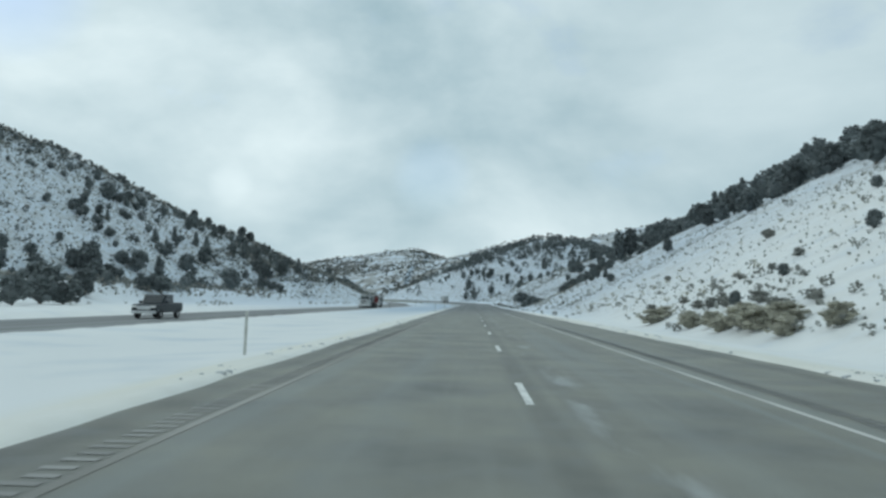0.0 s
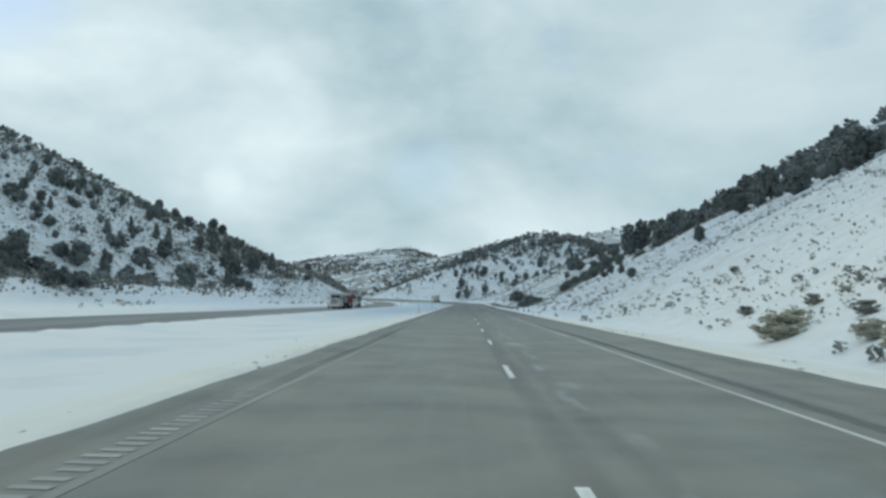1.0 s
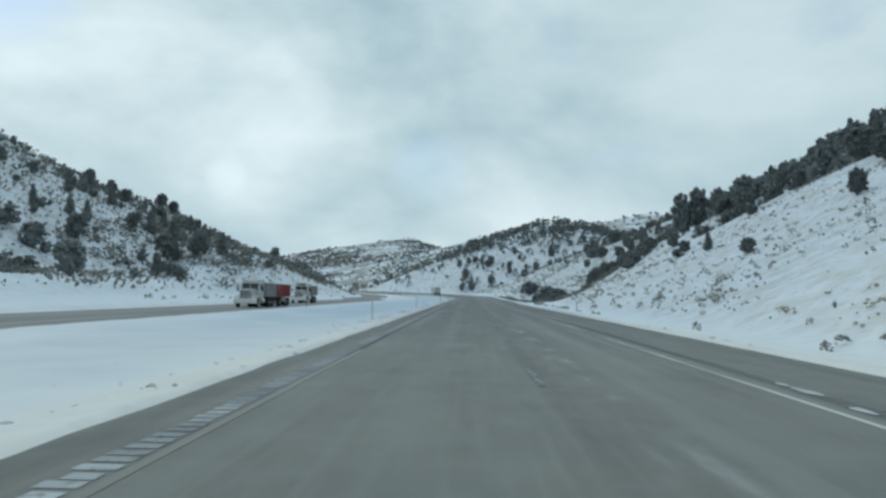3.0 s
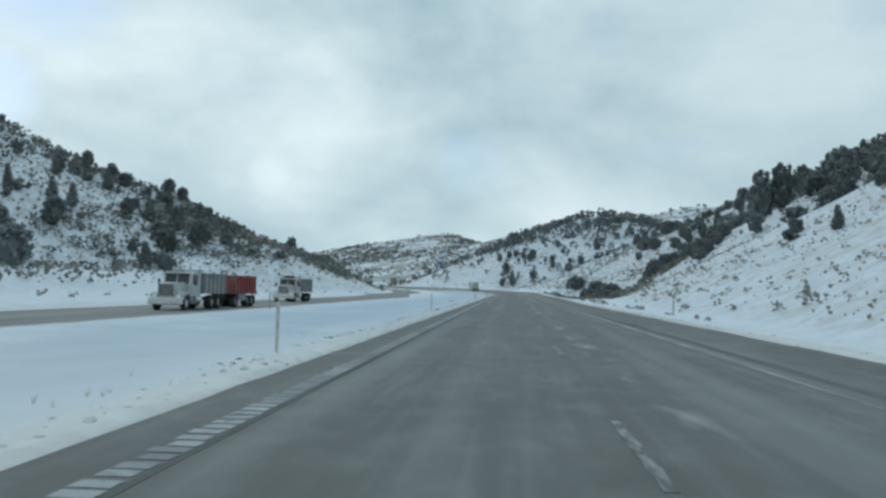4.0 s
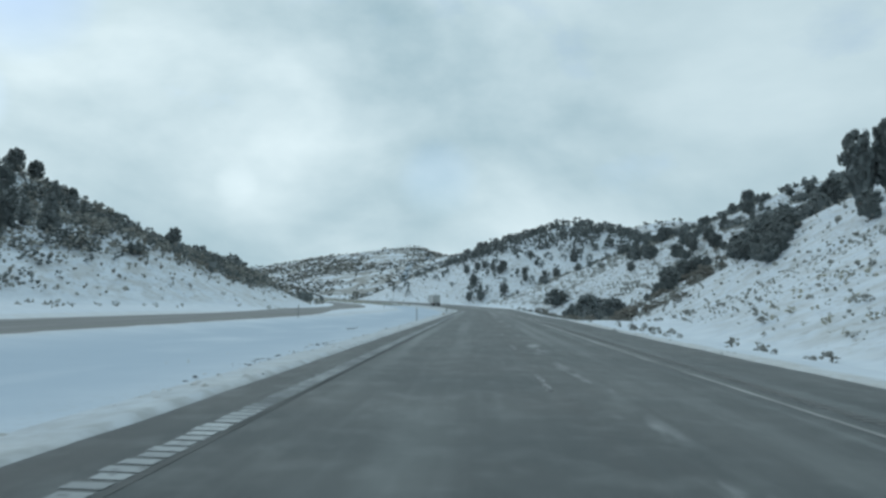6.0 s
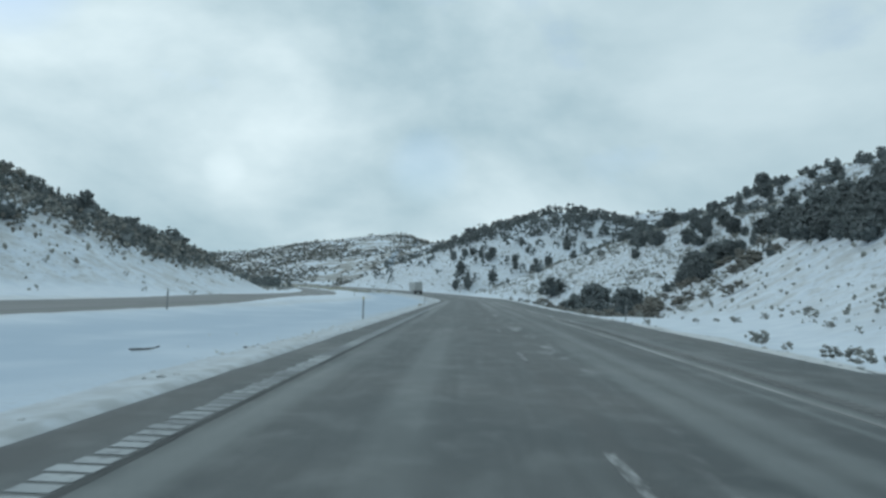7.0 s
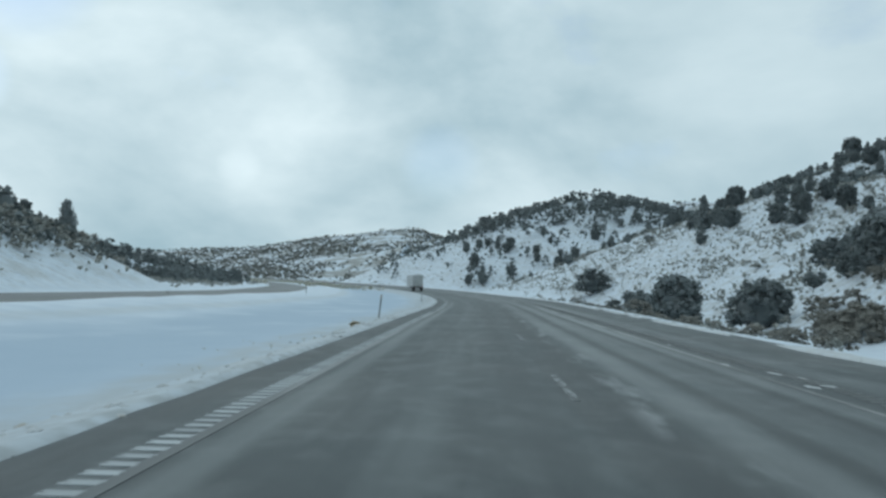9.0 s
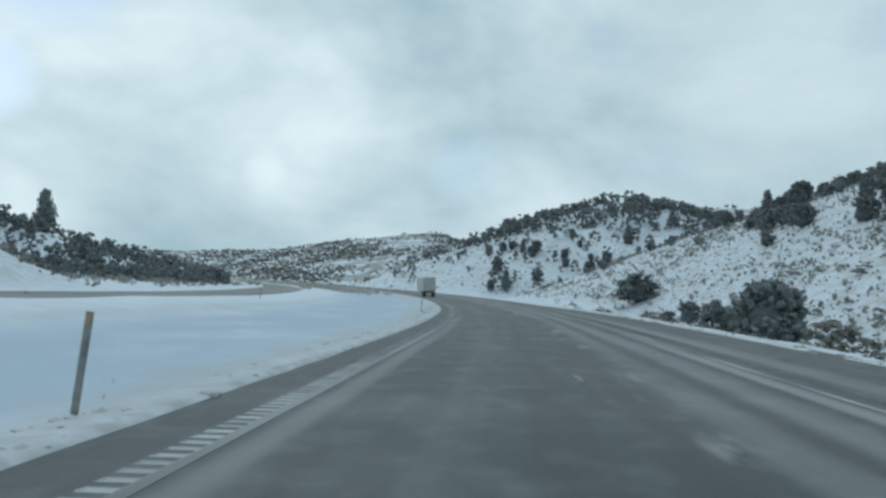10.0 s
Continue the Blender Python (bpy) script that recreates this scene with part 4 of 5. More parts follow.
# far ridges
p = scatter(15000, -1300, 700, 1150, 2560, lambda x, y: (which_hill(x, y)[5:].max(0) > 3) * (which_hill(x, y).argmax(0) > 4) * np.clip(0.62 + 1.5 * fractal(x, y, 110, 4, 48) - 0.5 * (which_hill(x, y).argmax(0) == 5), 0.02, 1))
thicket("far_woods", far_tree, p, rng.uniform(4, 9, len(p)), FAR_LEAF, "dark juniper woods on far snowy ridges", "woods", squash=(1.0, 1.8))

# single trees
PROTOS = [tree_proto("round", 90, 1250, 0.050, 4.2, 4.0), tree_proto("round", 85, 1200, 0.050, 5.0, 3.6), tree_proto("spire", 60, 1200, 0.046, 5.5, 4.2), tree_proto("bush", 90, 1250, 0.050, 3.0, 4.0)]
used = set()


def stand(k, x, y, size, label, group, slim=1.0):
    place(PROTOS[k], x, y, size, label, group, k not in used, slim)
    used.add(k)


DARK = "dark green juniper tree on a snowy hillside"
LONE = "small dark juniper standing alone on a snowy bank"
HILL = "dark juniper tree on a brushy snowy hillside"
ROUND = "dark round juniper standing in snow by the road"
for k, x, y, size in ((1, -98.2, 213, 1.98), (1, -103.3, 223, 1.7), (0, -99.5, 245, 1.6), (0, -103.3, 244, 0.97), (2, -94.8, 250, 1.23), (3, -96.1, 220, 2.03), (0, -51.2, 100, 1.28), (0, -47.2, 87, 0.82), (3, -49.4, 102, 1.16), (0, -59.7, 129, 1.04), (3, -62.5, 160, 1.23), (3, -61.9, 166, 1.09), (0, -95.4, 276, 1.49), (3, -104.4, 280, 1.54), (0, -96.4, 297, 1.6), (0, -70.2, 242, 1.61), (1, -105.7, 199, 1.04), (0, -104.9, 217, 1.32), (1, -107.5, 186, 1.32)):
    stand(k, x, y, size, DARK, "trees on the left hill")
for k, x, y, size in ((2, -93.1, 336, 1.14), (2, -89.3, 344, 1.2), (2, -84.1, 352, 1.22), (1, -95.3, 328, 1.06), (1, -73.4, 318, 1.35), (0, -77.6, 311, 1.42), (0, -82.8, 319, 1.29), (0, -116.3, 231, 0.7), (3, -112.4, 209, 0.98), (1, -102.2, 183, 0.65), (3, -117.0, 257, 0.68), (2, -73.3, 325, 0.81)):
    stand(k, x, y, size, DARK, "trees on the left hill")
for k, x, y, size in ((0, 36.1, 79, 0.45), (1, 45.9, 199, 0.7), (0, 32.4, 197.4, 0.5), (0, 35.3, 236.5, 0.5), (0, 21.0, 69.9, 0.3), (0, 26.8, 75.7, 0.28), (0, 46.2, 99, 0.36)):
    stand(k, x, y, size, LONE, "trees on the bank")
for k, x, y, size in ((2, 35.5, 224, 0.48), (3, 33.0, 232, 0.54), (0, 49.1, 245, 0.5)):
    stand(k, x, y, size, LONE, "trees on the bank")
for k, x, y, size in ((3, 31.6, 527, 2.4), (0, 31.2, 432, 2.05), (3, 29.2, 442, 2.0), (3, 31.9, 429, 1.59), (0, 34.5, 486, 1.07), (0, 37.0, 482, 0.8), (3, 31.8, 493, 0.93), (0, 82.4, 567, 1.71), (0, 92.2, 773, 1.9), (0, 20.6, 727, 1.29), (1, -5.6, 741, 1.34), (0, 44.2, 751, 1.9), (1, -2.9, 765, 1.9), (0, 60.8, 756, 1.9), (2, 68.7, 758, 1.9), (0, 54.0, 764, 1.56), (0, 18.2, 790, 1.9)):
    stand(k, x, y, size, ROUND, "trees by the road")
for k, x, y, size in ((0, 43.1, 396, 0.82), (1, 40.9, 379, 0.75), (0, 40.5, 372, 1.05), (3, 42.7, 390, 1.03), (0, 48.7, 383, 0.95), (3, 42.8, 405, 0.77)):
    stand(k, x, y, size, HILL, "trees on the east hill")
for k, x, y, size in ((0, 82.6, 487, 1.35), (1, 78.5, 505, 1.35), (0, 84.6, 503, 1.35), (1, 78.7, 517, 1.35), (0, 91.8, 604, 1.35), (3, 96.5, 587, 1.35), (0, 117.3, 814, 1.35), (2, 131.1, 835, 1.35), (0, 31.4, 390, 1.4), (3, 31.9, 394, 1.6), (0, 108.3, 531, 1.35), (1, 54.8, 414, 0.88)):
    stand(k, x, y, size, HILL, "trees on the east hill")
for k, x, y, size in ((3, 70.9, 392, 1.7), (0, 70.0, 383, 1.16), (1, 52.5, 341, 0.71), (0, 51.6, 335, 0.8), (3, 67.8, 398, 1.71), (0, 66.0, 387, 1.16), (1, 63.0, 373, 0.9), (0, 49.4, 338, 0.82), (3, 48.9, 333, 1.09), (0, 48.0, 327, 0.74), (0, 61.8, 390, 1.17), (1, 60.2, 379, 0.92), (0, 55.8, 362, 0.98), (3, 46.6, 336, 1.11), (0, 46.1, 330, 0.76), (1, 45.0, 324, 0.6), (0, 44.0, 319, 0.68), (0, 53.4, 368, 1.01), (3, 44.4, 339, 1.13), (0, 43.5, 333, 0.77), (1, 43.1, 327, 0.61), (0, 42.3, 322, 0.69), (3, 41.7, 317, 0.93)):
    stand(k, x, y, size, HILL, "trees on the east hill")
for k, x, y, size in ((1, 63, 292, 1.7), (1, 67, 304, 1.8), (0, 71, 318, 1.9), (0, 59, 290, 1.3), (1, 77, 332, 1.6), (0, 64, 276, 1.4), (1, 70, 262, 1.7), (0, 66, 240, 1.4), (1, 70, 226, 1.6), (3, 55, 296, 1.2),
                      (0, 66, 202, 1.4), (1, 68, 180, 1.5), (0, 67, 160, 1.5), (1, 66, 140, 1.5), (0, 65, 120, 1.3), (0, 50, 304, 1.0), (0, 47, 387, 1.3), (1, 51, 390, 0.8), (0, 54, 394, 0.85), (3, 52.4, 423.2, 1.6), (0, 45, 393.6, 1.45), (0, 81.7, 459.2, 1.3), (1, 82.4, 454.5, 1.2), (0, 85.8, 455.9, 1.5), (1, 83.0, 438.5, 1.4), (0, 64.0, 394.6, 1.1), (0, 72.9, 503.5, 1.3), (3, 73.7, 493.1, 1.3), (0, 67.9, 525.4, 1.5), (0, 94.9, 473.6, 1.5), (1, 98.7, 466.7, 1.5)):
    stand(k, x, y, size, "dark juniper tree along the top of a snowy bank", "trees on the bank")
for k, x, y, size in ((1, 57, 321.7, 2.4), (1, 60.6, 321.2, 2.3), (1, 72.1, 341.8, 1.7), (0, 70, 362, 1.5), (0, 74, 378, 1.5), (0, 122, 573, 2.3), (0, 82.0, 486.5, 1.5), (1, 78.0, 498.7, 1.2)):
    stand(k, x, y, size, "tall dark juniper on the crest of a wooded hill", "trees on the east hill", 0.78)
for k, x, y, size in ((2, -152, 592, 2.5), (2, -120, 560, 1.1), (2, -141, 566, 1.0), (2, -148, 558, 1.1), (2, -128, 570, 0.9), (2, 66, 545, 1.8)):
    stand(k, x, y, size, "tall dark pine rising above the woods", "tall pines")

def grove(n, x0, x1, y0, y1, keep, kinds, lo, hi, label, group):
    """Single trees strewn over a stretch of hillside."""
    for x, y in scatter(n, x0, x1, y0, y1, keep):
        stand(kinds[rng.integers(0, len(kinds))], float(x), float(y), rng.uniform(lo, hi), label, group)


grove(62, -135, -55, 255, 388, dens(2, lambda x, y: 0.03 * hill_west(x, y) + 0.6 * fractal(x, y, 25, 2, 90) + ramp((x + 168.0) * -0.639 + (y - 300.0) * 0.769 - 21.0, -24, -6) - west_low(x, y), 4), (0, 1, 2, 3), 0.6, 1.15, DARK, "trees on the left hill")
grove(12, -125, -60, 120, 290, dens(2, lambda x, y: 0.4 + 0.9 * fractal(x, y, 25, 2, 91), 2), (0, 0, 1, 3), 0.6, 1.3, DARK, "trees on the left hill")
grove(50, 60, 84, 50, 135, dens(0, lambda x, y: 1.0 * ramp(x + 5 * fractal(x, y, 20, 2, 60), 61, 66), 5), (0, 1, 1, 0, 2), 0.8, 2.0, "dark juniper tree along the top of a snowy bank", "trees on the bank")
grove(34, 60, 84, 135, 300, dens(0, lambda x, y: 1.0 * ramp(x + 9 * fractal(x, y, 20, 2, 60), 60, 68) * np.clip(0.45 + 2.2 * fractal(x, y, 16, 2, 64), 0, 1), 5), (0, 1, 3, 0, 2), 0.6, 1.45, "dark juniper tree along the top of a snowy bank", "trees on the bank")
grove(34, 42, 110, 280, 430, dens(1, lambda x, y: 0.08 + 0.9 * ramp(hill_east(x, y) + 20 * fractal(x, y, 25, 2, 92), 16, 34), 6), (0, 1, 0, 1, 2), 0.7, 1.3, "dark juniper tree in dense woods on a hillside", "trees on the east hill")
grove(40, 66, 130, 430, 680, dens(1, lambda x, y: 0.35 + 0.8 * fractal(x, y, 25, 2, 93), 18), (0, 1, 0, 2), 0.7, 1.25, "dark juniper tree on a brushy snowy hillside", "trees on the east hill")
grove(36, -24, 120, 715, 810, dens(4, lambda x, y: 0.35 + 0.8 * fractal(x, y, 30, 2, 94), 3), (0, 1, 0, 2), 1.0, 1.8, "dark juniper tree on a distant snowy hill", "trees on the middle hill")

# ---- building helpers ----
def part(name, bm, mat, parent=None, label="", smooth=False):
    me = bpy.data.meshes.new(name)
    bmesh.ops.recalc_face_normals(bm, faces=bm.faces)
    bm.to_mesh(me)
    bm.free()
    me.materials.append(mat)
    if smooth:
        me.polygons.foreach_set("use_smooth", np.full(len(me.polygons), True))
    ob = new(name, me)
    ob.parent = parent
    return tagged(ob, label)


def block(x0, x1, y0, y1, z0, z1, bevel=0.02, top=None, bm=None):
    """A bevelled box; top=(x scale, y0, y1) gives its upper face another size."""
    bm = bm or bmesh.new()
    t = top or (1.0, y0, y1)
    xm, hw = (x0 + x1) / 2, (x1 - x0) / 2
    low = [bm.verts.new((x, y, z0)) for x, y in ((x0, y0), (x1, y0), (x1, y1), (x0, y1))]
    high = [bm.verts.new((xm + sx * hw * t[0], y, z1)) for sx, y in ((-1, t[1]), (1, t[1]), (1, t[2]), (-1, t[2]))]
    faces = [bm.faces.new(low[::-1]), bm.faces.new(high)] + [bm.faces.new((low[i], low[(i + 1) % 4], high[(i + 1) % 4], high[i])) for i in range(4)]
    if bevel:
        edges = {e for f in faces for e in f.edges}
        bmesh.ops.bevel(bm, geom=list(edges), offset=bevel, segments=2, affect="EDGES", profile=0.5)
    return bm


def rod(a, b, r0, r1=None, seg=10, bm=None):
    bm = bm or bmesh.new()
    a, b = Vector(a), Vector(b)
    m = Matrix.Translation((a + b) / 2) @ (b - a).to_track_quat("Z", "Y").to_matrix().to_4x4()
    bmesh.ops.create_cone(bm, cap_ends=True, segments=seg, radius1=r0, radius2=r0 if r1 is None else r1, depth=(b - a).length, matrix=m)
    return bm


def profile(points, x0, x1, bevel=0.04):
    """A side outline of (y, z) points drawn out from x0 to x1."""
    bm = bmesh.new()
    a = [bm.verts.new((x0, y, z)) for y, z in points]
    b = [bm.verts.new((x1, y, z)) for y, z in points]
    n = len(points)
    bm.faces.new(a), bm.faces.new(b[::-1])
    for i in range(n):
        bm.faces.new((a[i], b[i], b[(i + 1) % n], a[(i + 1) % n]))
    if bevel:
        bmesh.ops.bevel(bm, geom=list(bm.edges), offset=bevel, segments=2, affect="EDGES", profile=0.5)
    return bm


def wheel(parent, x, y, r, w, side):
    """A wheel: tyre with shoulders, and under it a rim with hub; side is +1 or -1, the way it faces."""
    bm = bmesh.new()
    prof = ((r * 0.60, -w / 2), (r * 0.90, -w / 2), (r, -w * 0.36), (r, w * 0.36), (r * 0.90, w / 2), (r * 0.60, w / 2))
    seg = 20
    rings = [[bm.verts.new((x + o, y + q * math.cos(2 * math.pi * i / seg), r + q * math.sin(2 * math.pi * i / seg))) for i in range(seg)] for q, o in prof]
    for p, q in zip(rings, rings[1:] + rings[:1]):
        for i in range(seg):
            bm.faces.new((p[i], p[(i + 1) % seg], q[(i + 1) % seg], q[i]))
    tyre = part("wheel", bm, TYRE, parent, "black rubber tyre", smooth=True)
    bm = rod((x + side * w * 0.05, y, r), (x + side * w * 0.34, y, r), r * 0.61, r * 0.56, 16)
    rod((x + side * w * 0.3, y, r), (x + side * w * 0.5, y, r), r * 0.2, r * 0.14, 10, bm)
    part("rim", bm, CHROME, tyre, "steel rim")


def open_tub(x, y0, y1, z0, z1, lean=0.0, wall=0.08):
    """An open box with thick walls, its front leaning, with ribs and a top rail."""
    bm = bmesh.new()
    for a, b, c, d in ((-x, -x + wall, y0, y1), (x - wall, x, y0, y1), (-x + wall, x - wall, y0, y0 + wall), (-x + wall, x - wall, y1 - wall, y1)):
        block(a, b, c, d, z0, z1, 0.0, bm=bm)
    block(-x + wall, x - wall, y0 + wall, y1 - wall, z0, z0 + wall, 0.0, bm=bm)
    n = int((y1 - y0) / 0.75)
    for s in (-1, 1):
        for i in range(n + 1):
            yy0 = y0 + (y1 - y0 - 0.1) * i / n
            block(s * x - 0.045 + s * 0.045, s * x + 0.045 + s * 0.045, yy0, yy0 + 0.1, z0 + 0.01, z1 - 0.12, 0.0, bm=bm)
        block(s * x - 0.06 + s * 0.05, s * x + 0.06 + s * 0.05, y0 - 0.02, y1 + 0.02, z1 - 0.12, z1 + 0.02, 0.0, bm=bm)
    return bm


def dump_truck(label, x, y, z, body_mat, beacon=False):
    """A conventional-cab dump truck, its nose towards -y."""
    root = new("dump_truck")
    part("chassis", block(-0.45, 0.45, 0.3, 8.3, 0.62, 0.9), BLACK_STEEL, root)
    part("bumper", block(-1.22, 1.22, 0.0, 0.22, 0.42, 0.90, 0.05), CHROME, root, "wide chrome bumper")
    part("hood", block(-0.72, 0.72, 0.32, 2.0, 0.9, 1.96, 0.07, (0.9, 0.36, 2.0)), WHITE_CAB, root, "pale hood")
    grille = part("grille", block(-0.58, 0.58, 0.22, 0.33, 0.9, 1.92, 0.03), CHROME, root, "upright chrome grille")
    for i in range(11):
        part("grille_bar", block(-0.525 + 0.1 * i, -0.475 + 0.1 * i, 0.19, 0.23, 0.98, 1.84, 0.0), BLACK_STEEL, grille)
    for s in (-1, 1):
        part("fender", profile([(0.3, 0.75), (0.35, 1.12), (0.7, 1.28), (1.4, 1.28), (1.85, 1.05), (1.95, 0.7), (1.75, 0.7), (1.6, 0.98), (1.35, 1.12), (0.85, 1.12), (0.55, 0.95), (0.5, 0.75)], s * 0.64, s * 1.2, 0.02), WHITE_CAB, root, "pale front fender")
        part("headlight", block(s * 0.86 - 0.14, s * 0.86 + 0.14, 0.2, 0.34, 0.88, 1.08, 0.04), LAMP, root)
        part("exhaust_pipe", rod((s * 0.98, 3.75, 1.0), (s * 0.98, 3.75, 3.15), 0.08), CHROME, root, "upright chrome exhaust stack")
        part("mirror", block(s * 1.33 - 0.1, s * 1.33 + 0.1, 2.05, 2.12, 1.75, 2.2, 0.02), BLACK_STEEL, root)
        part("fuel_tank", rod((s * 0.9, 2.7, 0.72), (s * 0.9, 3.8, 0.72), 0.3, seg=14), CHROME, root)
        wheel(root, s * 1.0, 1.1, 0.52, 0.30, s)
        for yy0 in (5.9, 7.25):
            wheel(root, s * 0.93, yy0, 0.52, 0.56, s)
        part("mud_flap", block(s * 0.93 - 0.28, s * 0.93 + 0.28, 8.05, 8.08, 0.2, 0.95, 0.0), BLACK_STEEL, root)
    cab = part("cab", profile([(1.95, 0.95), (1.95, 1.75), (2.2, 2.62), (2.4, 2.72), (3.5, 2.72), (3.6, 2.6), (3.6, 0.95)], -1.02, 1.02, 0.05), WHITE_CAB, root, "pale truck cab")
    part("windshield", profile([(1.93, 1.84), (2.145, 2.55), (2.165, 2.55), (1.95, 1.84)], -0.86, 0.86, 0.0), GLASS, cab)
    part("windshield_post", profile([(1.925, 1.84), (2.14, 2.55), (2.16, 2.55), (1.945, 1.84)], -0.035, 0.035, 0.0), WHITE_CAB, cab)
    for i in range(5):
        part("roof_lamp", block(-0.68 + 0.32 * i, -0.6 + 0.32 * i, 2.36, 2.46, 2.71, 2.77, 0.01), BROWN_REFLECTOR, cab, "small amber roof lamp")
    for s in (-1, 1):
        part("side_window", block(s * 1.025 - 0.012, s * 1.025 + 0.012, 2.35, 3.3, 1.85, 2.5, 0.0), GLASS, cab)
        part("door", block(s * 1.02 - 0.012, s * 1.02 + 0.015, 2.2, 3.4, 1.0, 1.8, 0.01), WHITE_CAB, cab)
    part("sun_visor", block(-0.95, 0.95, 1.95, 2.25, 2.58, 2.66, 0.02), WHITE_CAB, cab)
    tub = part("dump_body", open_tub(1.22, 4.05, 8.5, 1.15, 2.65), body_mat, root, "ribbed grey dump body")
    part("cab_guard", block(-1.2, 1.2, 3.4, 4.1, 2.78, 2.86, 0.02), body_mat, tub)
    part("tailgate", block(-1.15, 1.15, 8.5, 8.56, 1.2, 2.6, 0.02), body_mat, tub)
    if beacon:
        part("light_bar", block(-0.75, 0.75, 2.6, 2.85, 2.98, 3.1, 0.03), LAMP, root, "pale light bar on the roof")
        part("bar_bracket", block(-0.6, 0.6, 2.68, 2.78, 2.7, 2.99, 0.0), BLACK_STEEL, root)
    root.matrix_world = pose(x, y, z)
    return tagged(root, label, "truck")


def pup_trailer(label, x, y, z):
    root = new("dump_trailer")
    tub = part("trailer_body", open_tub(1.22, 1.9, 7.4, 1.1, 2.6), RED_STEEL, root, "red ribbed trailer body")
    part("tailgate", block(-1.16, 1.16, 7.4, 7.47, 1.15, 2.55, 0.02), STEEL_GREY, tub, "dirty grey tailgate")
    part("chassis", block(-0.45, 0.45, 1.6, 7.3, 0.7, 1.08), BLACK_STEEL, root)
    part("drawbar", rod((0, 0.0, 0.7), (0, 2.0, 0.8), 0.09), BLACK_STEEL, root)
    part("mud_skirt", block(-1.2, 1.2, 3.15, 5.0, 0.55, 1.1, 0.02), STEEL_GREY, root, "dirty grey side skirt")
    for s in (-1, 1):
        for yy0 in (2.6, 5.6, 6.75):
            wheel(root, s * 0.93, yy0, 0.5, 0.5, s)
        part("mud_flap", block(s * 0.93 - 0.28, s * 0.93 + 0.28, 7.4, 7.43, 0.2, 0.95, 0.0), BLACK_STEEL, root)
        part("tail_lamp", block(s * 0.95 - 0.1, s * 0.95 + 0.1, 7.44, 7.5, 0.96, 1.06, 0.01), RED_LAMP, root)
    root.matrix_world = pose(x, y, z)
    return tagged(root, label, "trailer")


def pickup(label, x, y, z, paint):
    """A crew-cab pickup, nose towards -y."""
    root = new("pickup_truck")
    body = part("body", profile([(0.0, 0.55), (0.05, 0.98), (0.25, 1.12), (1.45, 1.18), (1.55, 1.2), (5.75, 1.2), (5.8, 0.6), (5.2, 0.5), (0.6, 0.45)], -0.98, 0.98, 0.07), paint, root)
    cab = part("cab", profile([(1.5, 1.15), (2.25, 1.82), (2.5, 1.9), (3.6, 1.9), (3.8, 1.85), (4.0, 1.15)], -0.86, 0.86, 0.06), paint, root)
    part("windshield", profile([(1.55, 1.24), (2.2, 1.80), (2.22, 1.78), (1.57, 1.22)], -0.76, 0.76, 0.0), GLASS, cab)
    for s in (-1, 1):
        part("side_window", profile([(1.95, 1.24), (2.42, 1.78), (3.62, 1.78), (3.8, 1.24)], s * 0.862 - 0.01, s * 0.862 + 0.012, 0.0), GLASS, cab)
        part("headlight", block(s * 0.72 - 0.2, s * 0.72 + 0.2, -0.03, 0.1, 0.86, 1.02, 0.03), LAMP, root)
        part("mirror", block(s * 1.06 - 0.1, s * 1.06 + 0.1, 1.9, 1.98, 1.2, 1.42, 0.03), paint, root)
        wheel(root, s * 0.86, 1.02, 0.4, 0.28, s)
        wheel(root, s * 0.86, 4.7, 0.4, 0.28, s)
    part("grille", block(-0.5, 0.5, -0.04, 0.06, 0.72, 1.0, 0.02), CHROME, root, "chrome grille")
    part("bumper", block(-0.96, 0.96, -0.1, 0.08, 0.42, 0.64, 0.04), CHROME, root, "chrome front bumper")
    part("bed_rail", block(-0.96, 0.96, 4.05, 5.75, 1.2, 1.26, 0.01), BLACK_STEEL, body)
    root.matrix_world = pose(x, y, z)
    return tagged(root, label, "pickup truck")


def box_trailer(label, m):
    """The rear of a semi trailer on the road ahead."""
    root = new("semi_trailer")
    box = part("box", block(-1.28, 1.28, 0.0, 14.0, 1.15, 4.0, 0.03), WHITE_CAB, root, "pale grey box body")
    for s in (-1, 1):
        part("rear_door", block(s * 0.64 - 0.58, s * 0.64 + 0.58, -0.04, 0.0, 1.25, 3.9, 0.01), WHITE_CAB, box)
        part("tail_lamp", block(s * 1.05 - 0.12, s * 1.05 + 0.12, -0.06, 0.02, 1.02, 1.12, 0.01), RED_LAMP, root)
        for yy0 in (1.2, 2.5):
            wheel(root, s * 0.98, yy0, 0.5, 0.5, s)
        part("mud_flap", block(s * 0.98 - 0.28, s * 0.98 + 0.28, 0.35, 0.38, 0.2, 1.1, 0.0), BLACK_STEEL, root)
    part("bumper_bar", block(-1.1, 1.1, 0.0, 0.1, 0.5, 0.62, 0.01), BLACK_STEEL, root)
    part("chassis", block(-0.6, 0.6, 0.1, 13.5, 0.85, 1.15, 0.0), BLACK_STEEL, root)
    root.matrix_world = m
    return tagged(root, label, "semi trailer")


